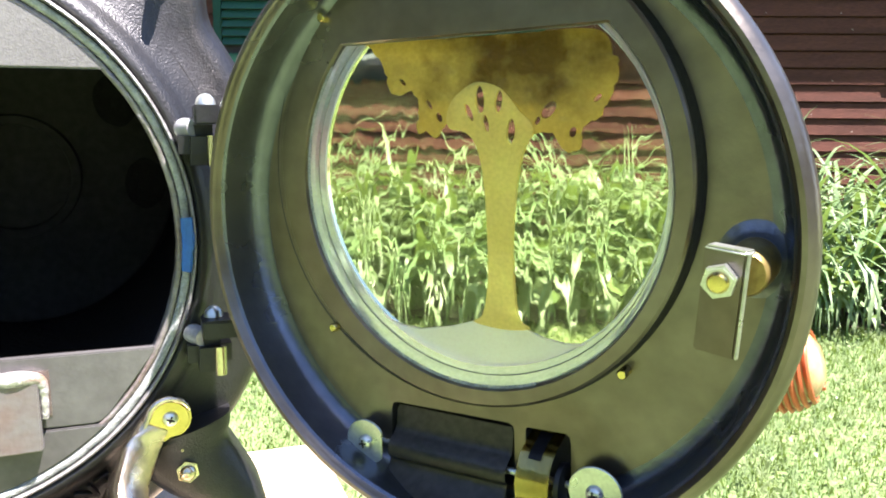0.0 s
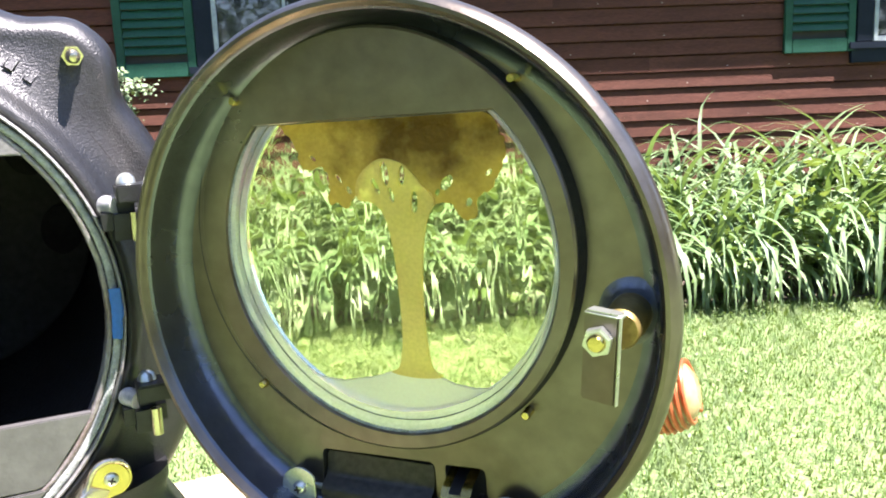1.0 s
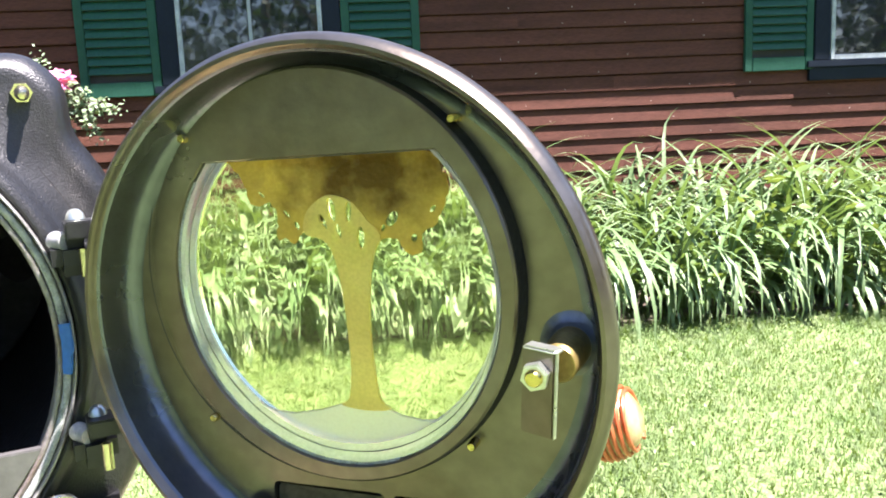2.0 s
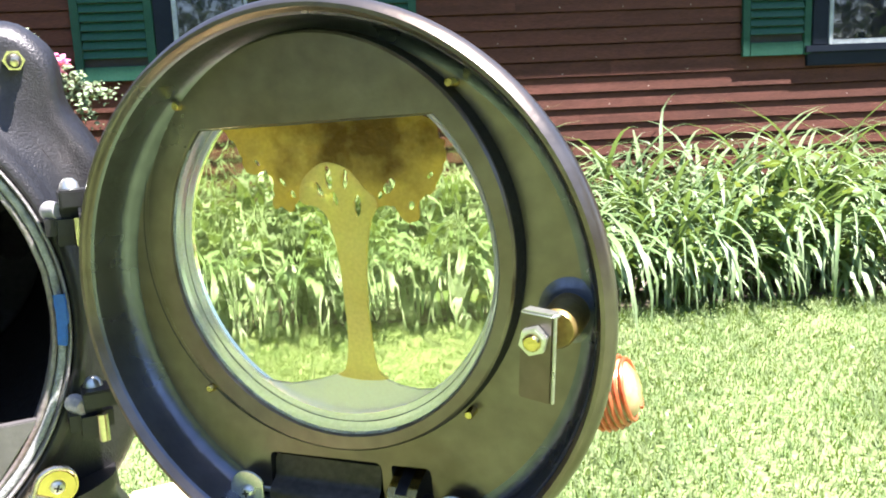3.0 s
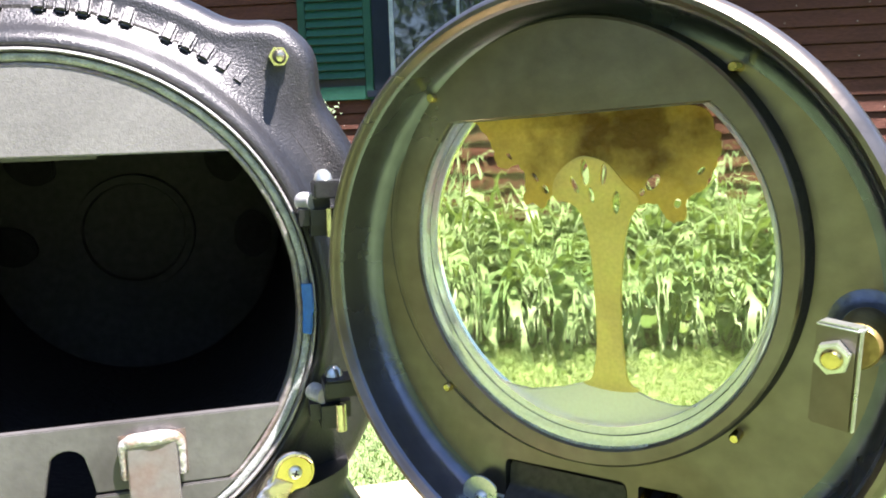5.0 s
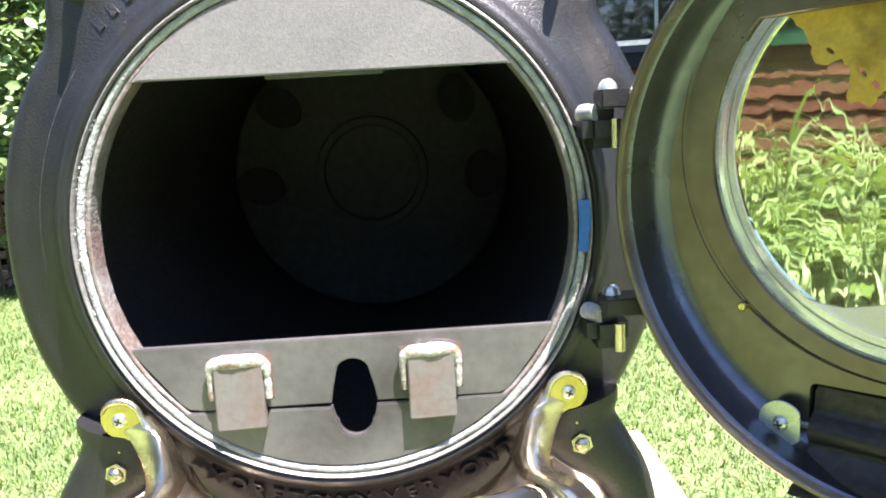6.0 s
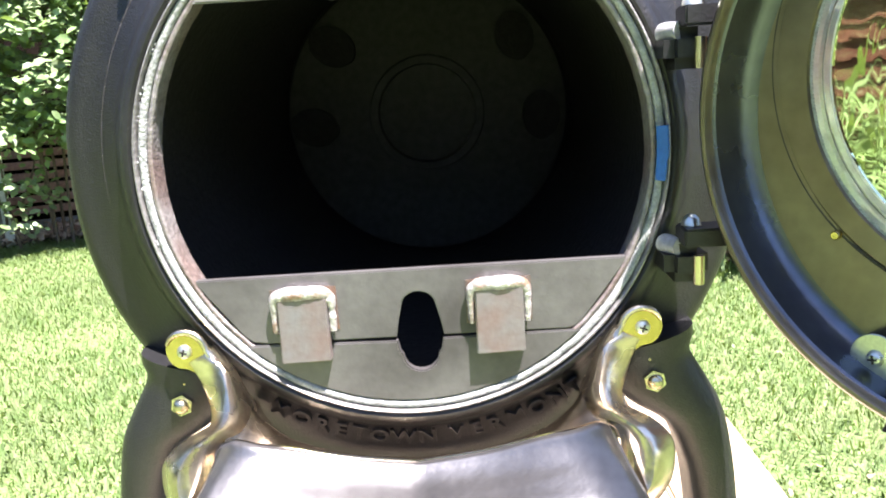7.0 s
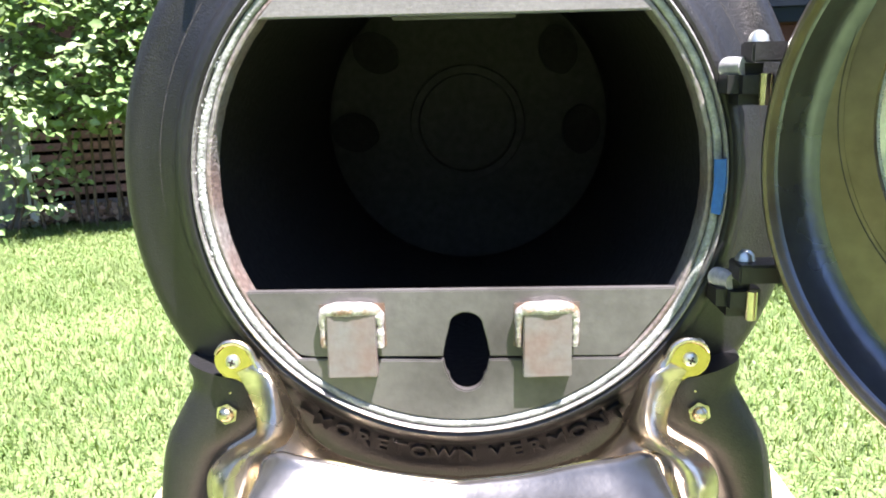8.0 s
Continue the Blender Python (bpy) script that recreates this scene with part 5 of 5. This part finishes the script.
def shrub(m, stems, top, wide, deep, low, twigs, leaves, size, seed):
    """A shrub of thin stems whose twig ends carry clusters of small leaves."""
    r = random.Random(seed)
    ob = thing("shrub", "leafy light green shrub with thin bare stems", "shrub", "shrubs by the shed", at=m)
    lines = []
    for k in range(stems):
        a, reach = 2 * math.pi * (k + r.random() * 0.6) / stems, r.uniform(0.35, 0.95)
        c, s = math.cos(a) * reach, math.sin(a) * reach
        pts = curve_points([(0.16 * math.cos(a), 0.10 * math.sin(a), 0.0), (0.4 * wide * c, 0.4 * deep * s, top * 0.3), (0.75 * wide * c + r.gauss(0, 0.05), 0.75 * deep * s, top * 0.65), (wide * c, deep * s, top * r.uniform(0.85, 1.0))], 6)
        part("stem", tube(pts, [0.011 * (1 - 0.75 * i / len(pts)) for i in range(len(pts))], 7), BARK, ob)
        lines.append(pts)
    places = []
    for _ in range(twigs):
        h = r.uniform(low, top)
        a, reach = r.uniform(0, 2 * math.pi), math.sqrt(r.uniform(0.15, 1))
        swell = 0.7 + 0.4 * math.sin(math.pi * min(1, (h - low) / (top - low) + 0.15))
        hub = Vector((wide * swell * reach * math.cos(a), deep * swell * reach * math.sin(a) - 0.34, h))
        size_of = r.uniform(0.5, 1.5)
        for _ in range(int(leaves * size_of)):
            places.append(hub + Vector((r.gauss(0, 0.055), r.gauss(0, 0.05), r.gauss(0, 0.035))) * size_of)
    v, f = sun_leaves(r, places, size)
    part("foliage", quick_mesh("foliage", v, f, SHRUB), None, ob)


shrub(pose(-2.42, 4.66, 0, 0, 0, 24), 9, 2.5, 0.60, 0.36, 0.72, 330, 19, 0.064, 3)
shrub(pose(-2.12, 4.78, 0, 0, 0, 24), 6, 2.4, 0.46, 0.34, 0.66, 200, 19, 0.062, 7)
shrub(pose(-2.80, 4.50, 0, 0, 0, 24), 5, 0.80, 0.30, 0.20, 0.08, 26, 13, 0.052, 5)
def rose_bush(m, canes, seed):
    """Arching canes set with small pale leaves, and pink blooms."""
    r = random.Random(seed)
    ob = thing("rose_bush", "rose bush with pale leaves and a pink bloom", "rose", at=m)
    places = []
    for cane in canes:
        pts = curve_points(cane, 10)
        part("stem", tube(pts, [0.006 * (1 - 0.7 * i / len(pts)) for i in range(len(pts))], 6), BARK, ob)
        for p in pts:
            if p.z > 0.82:
                places += [p + Vector((r.gauss(0, 0.028), r.gauss(0, 0.028), r.gauss(0, 0.026))) for _ in range(9)]
    v, f = sun_leaves(r, places, 0.031)
    part("foliage", quick_mesh("foliage", v, f, ROSE), None, ob)
    for x, y, z in ((0.062, -0.17, 1.352), (0.020, -0.15, 1.335)):
        v, f = sun_leaves(r, [Vector((x + r.gauss(0, 0.014), y + r.gauss(0, 0.012), z + r.gauss(0, 0.014))) for _ in range(30)], 0.055)
        part("bloom", quick_mesh("bloom", v, f, PETAL), None, ob, "pink bloom")


rose_bush(at_house(-1.33, 4.66), (((0.0, 0, 0), (-0.04, 0, 0.8), (-0.10, -0.02, 1.25), (-0.13, -0.03, 1.50)),
                                  ((0.02, 0, 0), (-0.02, -0.03, 0.9), (-0.04, -0.05, 1.32), (0.06, -0.06, 1.30), (0.17, -0.07, 1.20), (0.31, -0.07, 1.17)),
                                  ((0.05, 0, 0), (0.03, -0.03, 0.9), (0.04, -0.05, 1.24), (0.13, -0.06, 1.16), (0.19, -0.07, 1.02)),
                                  ((-0.03, 0, 0), (-0.10, -0.03, 0.9), (-0.14, -0.05, 1.20), (-0.06, -0.06, 1.24), (0.02, -0.07, 1.18))), 8)

# ---- low buildings and woods behind the shrubs ----
STONE = material("pale weathered plinth", (0.38, 0.37, 0.35), 0.85, 0.0, (0.22, 0.21, 0.2), 7, 60, 0.3, 0.5, 60)
LATTICE = material("red brown painted slats", (0.40, 0.255, 0.215), 0.75, 0.0, (0.26, 0.135, 0.105), 3, 50, 0.25, 0.4, 90, obj_vary=0.12)
SHED = pose(-2.72, 5.12, 0, 0, 0, 24)
shed = thing("shed", "low brown boarded shed behind the shrub", "shed", kind="structure", at=SHED)
# near-black colour puts the deep shade behind the shrub into the wall
SHADE_WALL = material("shade coloured shed wall", (0.010, 0.007, 0.005), 0.95, 0.0, (0.007, 0.005, 0.004), 4, 50, 0.3, 0.4, 60)
SHADE_WALL.node_tree.nodes["Principled BSDF"].inputs["Specular IOR Level"].default_value = 0.05
part("wall", box((2.6, 0.1, 2.2), (0, 0.10, 1.18)), SHADE_WALL, shed)
part("plinth", box((2.6, 0.13, 0.10), (0, 0.055, 0.035), 0.006), STONE, shed)
for k in range(7):
    put(part("board", box((2.6, 0.022, 0.052), (0, 0, 0), 0.002, 1), LATTICE, shed), pose(0, 0.004, 0.16 + 0.078 * k, -6))
GREYWOOD = material("weathered grey shingle", (0.26, 0.25, 0.23), 0.85, 0.0, (0.18, 0.17, 0.155), 7, 70, 0.3, 0.6, 80, (6, 6, 1), obj_vary=0.25)
fence = thing("shingle_wall", "weathered grey shingled wall behind the shrub", "wall", kind="structure", at=pose(-3.49, 4.11, 0, 0, 0, 34))
part("boarding", box((1.5, 0.06, 0.93), (0, 0.05, 0.475)), GREYWOOD, fence)
for row in range(7):
    for k in range(11):
        w = 0.128 + rng.uniform(-0.008, 0.008)
        put(part("shingle", box((w, 0.014, 0.16), (0, 0, 0), 0.002, 1), GREYWOOD, fence), pose(-0.70 + 0.138 * k + 0.05 * (row % 2), 0.004 + rng.uniform(-0.002, 0.002), 0.10 + 0.118 * row, -5))
PALE = material("chalky white paint", (0.66, 0.67, 0.68), 0.6, 0.0, (0.5, 0.51, 0.52), 12, 90, 0.15, 0.2, 120)
part("corner_board", box((0.055, 0.10, 0.94), (0.785, 0.03, 0.475), 0.004), PALE, fence, "pale painted corner board")
part("cap_board", box((1.6, 0.13, 0.03), (0.02, 0.03, 0.957), 0.004), PALE, fence)
ornament = thing("garden_ornament", "white scrolled metal ornament on the shingled wall", "ornament", at=pose(-2.945, 4.50, 0.972, 0, 0, 34) @ Matrix.Scale(0.8, 4))
part("base", lathe([(0.0, 0.0), (0.030, 0.0), (0.030, 0.008), (0.012, 0.016), (0.0, 0.018)], 20, axis="z"), PALE, ornament)
for lean in (-62, -20, 20, 62):
    loop = [(0.024 * math.sin(2 * math.pi * k / 16), 0.0, 0.075 - 0.060 * math.cos(2 * math.pi * k / 16)) for k in range(17)]
    put(part("scroll", tube(loop, 0.007, 8, caps=False), PALE, ornament), pose(0, 0, 0.012, 0, lean, 0))


LITTER = leaf_material("fallen leaf", (0.34, 0.25, 0.18), (0.50, 0.42, 0.34), 0.7, 0.1)
mulch = tagged(part("mulch_bed", prism([(-1.35, 0.12), (1.3, 0.12), (1.3, -0.42), (0.6, -0.50), (-0.4, -0.46), (-1.35, -0.52)], -0.05, 0.03, plane="xy"), SOIL), "brown mulch bed under the shrub", "ground", kind="structure")
mulch.matrix_world = SHED
v, f = oval_leaves(rng, [(rng.uniform(-1.3, 1.3), rng.uniform(-0.55, 0.05), 0.035 + abs(rng.gauss(0, 0.02))) for _ in range(2600)], 0.05, 0.0)
litter = tagged(new("leaf_litter", quick_mesh("leaf_litter", v, f, LITTER)), "dry fallen leaves on the mulch", "leaves", kind="stuff")
litter.matrix_world = SHED
v, f = oval_leaves(rng, [(rng.gauss(0.88, 0.10), rng.gauss(0.75, 0.16), 0.020 + abs(rng.gauss(0, 0.008))) for _ in range(420)], 0.024, 0.0)
tagged(new("leaf_litter", quick_mesh("leaf_litter", v, f, LITTER)), "dry straw coloured litter on a bare patch of lawn", "leaves", kind="stuff")


def woods(name, label, boxes, count, size, seed):
    r = random.Random(seed)
    places = []
    for x0, x1, y0, y1, z0, z1 in boxes:
        n = count // len(boxes)
        hubs = [(r.uniform(x0, x1), r.uniform(y0, y1), r.uniform(z0, z1)) for _ in range(max(6, n // 55))]
        for _ in range(n):
            h = r.choice(hubs)
            places.append((h[0] + r.gauss(0, 0.55), h[1] + r.gauss(0, 0.55), max(0.1, h[2] + r.gauss(0, 0.45))))
    v, f = oval_leaves(r, places, size)
    return tagged(new(name, quick_mesh(name, v, f, WOODS)), label, "trees", kind="stuff")


woods("woods", "dark leafy trees beyond the lawn", [(-9, -3.6, 6.0, 9.5, 0.2, 5.5), (-8, -4.6, 4.0, 6.5, 0.2, 4.5)], 9000, 0.24, 21)
woods("woods", "tall leafy trees behind the lawn", [(-13, 0, -17, -13, 0.5, 6), (0, 13, -17, -13, 0.5, 6), (11, 15, -13, -3, 0.5, 6), (-16, -11, -13, -4, 0.5, 6), (-16, -11, -4, 5, 0.5, 6)], 60000, 0.26, 22)
for k, (x, y, h) in enumerate(((-8, -14, 7), (-5.5, -13, 6), (5, -14, 7), (9, -15, 8), (11.5, -5, 6), (-12, -3, 6), (-5.5, 7.5, 5), (-7.5, 8.2, 5))):
    t = thing("tree_trunk", "grey brown tree trunk among dark foliage", "tree", "far trees", at=pose(x, y, 0))
    part("trunk", tube(curve_points([(0, 0, -0.1), (0.1, 0.05, h * 0.4), (0.0, 0.2, h)], 5), [0.22 * (1 - 0.07 * i) for i in range(11)], 10), BARK, t)
    for q in range(3):
        a = 2.1 * q + k
        part("limb", tube([(0.05, 0.1, h * (0.45 + 0.12 * q)), (0.9 * math.cos(a), 0.9 * math.sin(a), h * (0.6 + 0.12 * q)), (1.6 * math.cos(a), 1.6 * math.sin(a), h * (0.7 + 0.12 * q))], [0.08, 0.05, 0.02], 8), BARK, t)


def grass(count, seed, x0, x1, y0, y1, tall, broad, hole=None):
    """Blades of the near lawn: bent strips of three faces, clear of the bed and the deck."""
    r = np.random.default_rng(seed)
    x, y = r.uniform(x0, x1, count), r.uniform(y0, y1, count)
    c, s = math.cos(radians(-TURN)), math.sin(radians(-TURN))
    hy = s * x + c * y
    keep = (hy < 3.46 + 0.06 * np.sin(9 * x)) & ~((np.abs(x) < 0.41) & (y < 0.70)) & ~((x < 0) & (y > 4.60 + 0.42 * (x + 2.6) + 0.05 * np.sin(11 * x)))
    if hole:
        inside = np.minimum(np.minimum(x - hole[0], hole[1] - x), np.minimum(y - hole[2], hole[3] - y))
        keep &= inside < r.uniform(0.0, 0.5, count)
        edge = np.minimum(np.minimum(x - x0, x1 - x), np.minimum(y - y0, y1 - y))
        keep &= edge > r.uniform(0.0, 3.0, count)
    else:
        edge = np.minimum(np.minimum(x - x0, x1 - x), np.minimum(y - y0, y1 - y))
        keep &= edge > r.uniform(0.0, 0.5, count)
    patch = np.sin(2.3 * x + 1.1) * np.sin(2.9 * y + 0.4) + 0.5 * np.sin(6.1 * x - 2.0 * y)
    bare = ((x - 0.88) / 0.16) ** 2 + ((y - 0.75) / 0.26) ** 2 < r.uniform(0.6, 1.3, count)
    keep &= ~(bare & (r.random(count) < 0.85))
    x, y, patch = x[keep], y[keep], patch[keep]
    n = len(x)
    a, h = r.uniform(0, 2 * np.pi, n), r.uniform(0.020, 0.047, n) * tall * (1 + 0.22 * patch)
    w, lean = r.uniform(0.0014, 0.0032, n) * broad, r.uniform(0.3, 1.3, n)
    dx, dy = np.cos(a), np.sin(a)
    sx, sy = -dy * w, dx * w
    rows = []
    for f, half in ((0.0, 1.0), (0.55, 0.8)):
        px, py, pz = x + dx * h * lean * f * f, y + dy * h * lean * f * f, h * f - 0.004
        rows += [np.stack([px + sx * half, py + sy * half, pz], 1), np.stack([px - sx * half, py - sy * half, pz], 1)]
    rows.append(np.stack([x + dx * h * lean, y + dy * h * lean, h * (1 - 0.35 * lean * 0.6)], 1))
    verts = np.stack(rows, 1).reshape(-1, 3)
    base = np.arange(n)[:, None] * 5
    loops = np.concatenate([base + 0, base + 1, base + 3, base + 0, base + 3, base + 2, base + 2, base + 3, base + 4], 1).ravel()
    me = bpy.data.meshes.new("grass")
    me.vertices.add(len(verts))
    me.vertices.foreach_set("co", verts.ravel())
    me.loops.add(len(loops))
    me.loops.foreach_set("vertex_index", loops.astype(np.int32))
    me.polygons.add(n * 3)
    me.polygons.foreach_set("loop_start", np.arange(n * 3, dtype=np.int32) * 3)
    me.update(calc_edges=True)
    me.materials.append(BLADE)
    return me


tagged(new("grass", grass(380000, 5, -3.8, 5.0, -1.0, 4.95, 1.0, 1.0)), "short sunlit green grass blades of the lawn", "grass", kind="stuff")
tagged(new("grass", grass(170000, 6, -11, 12, -11, 6, 1.5, 3.2, (-3.6, 4.8, -0.8, 4.9))), "thinner grass blades of the outer lawn", "grass", kind="stuff")


def weed_leaves(count, seed, x0, x1, y0, y1):
    """Small rounded leaves of clover and weeds lying among the blades, in drifts."""
    r = np.random.default_rng(seed)
    x, y = r.uniform(x0, x1, count), r.uniform(y0, y1, count)
    c, s = math.cos(radians(-TURN)), math.sin(radians(-TURN))
    drift = np.sin(3.1 * x + 0.7 * y) * np.sin(2.3 * y - 1.9 * x + 1.0) + 0.6 * np.sin(8.0 * x + 5.0 * y) * np.sin(7.0 * y - 4.0 * x)
    keep = (s * x + c * y < 3.42) & ~((np.abs(x) < 0.43) & (y < 0.72)) & (drift > r.uniform(-0.9, 0.7, count)) & ~((x < 0) & (y > 4.55 + 0.42 * (x + 2.6)))
    x, y = x[keep], y[keep]
    n = len(x)
    z, size, turn = r.uniform(0.016, 0.036, n), r.uniform(0.0035, 0.0080, n), r.uniform(0, 2 * np.pi, n)
    tx, ty = r.normal(0, 0.38, n), r.normal(-0.1, 0.38, n)
    rows = []
    for a, reach in ((0.0, 1.25), (1.0, 0.85), (2.1, 0.75), (3.14, 0.55), (4.2, 0.75), (5.28, 0.85)):
        dx, dy = size * reach * np.cos(a + turn), size * reach * np.sin(a + turn)
        rows.append(np.stack([x + dx, y + dy, z + tx * dx + ty * dy], 1))
    verts = np.stack(rows, 1).reshape(-1, 3)
    me = bpy.data.meshes.new("weed_leaves")
    me.vertices.add(len(verts))
    me.vertices.foreach_set("co", verts.ravel())
    me.loops.add(n * 6)
    me.loops.foreach_set("vertex_index", np.arange(n * 6, dtype=np.int32))
    me.polygons.add(n)
    me.polygons.foreach_set("loop_start", np.arange(n, dtype=np.int32) * 6)
    me.update(calc_edges=True)
    me.materials.append(CLOVER)
    return me


tagged(new("lawn_weeds", weed_leaves(40000, 8, -3.8, 4.2, 0.0, 4.9)), "small rounded clover leaves among the grass", "clover", kind="stuff")
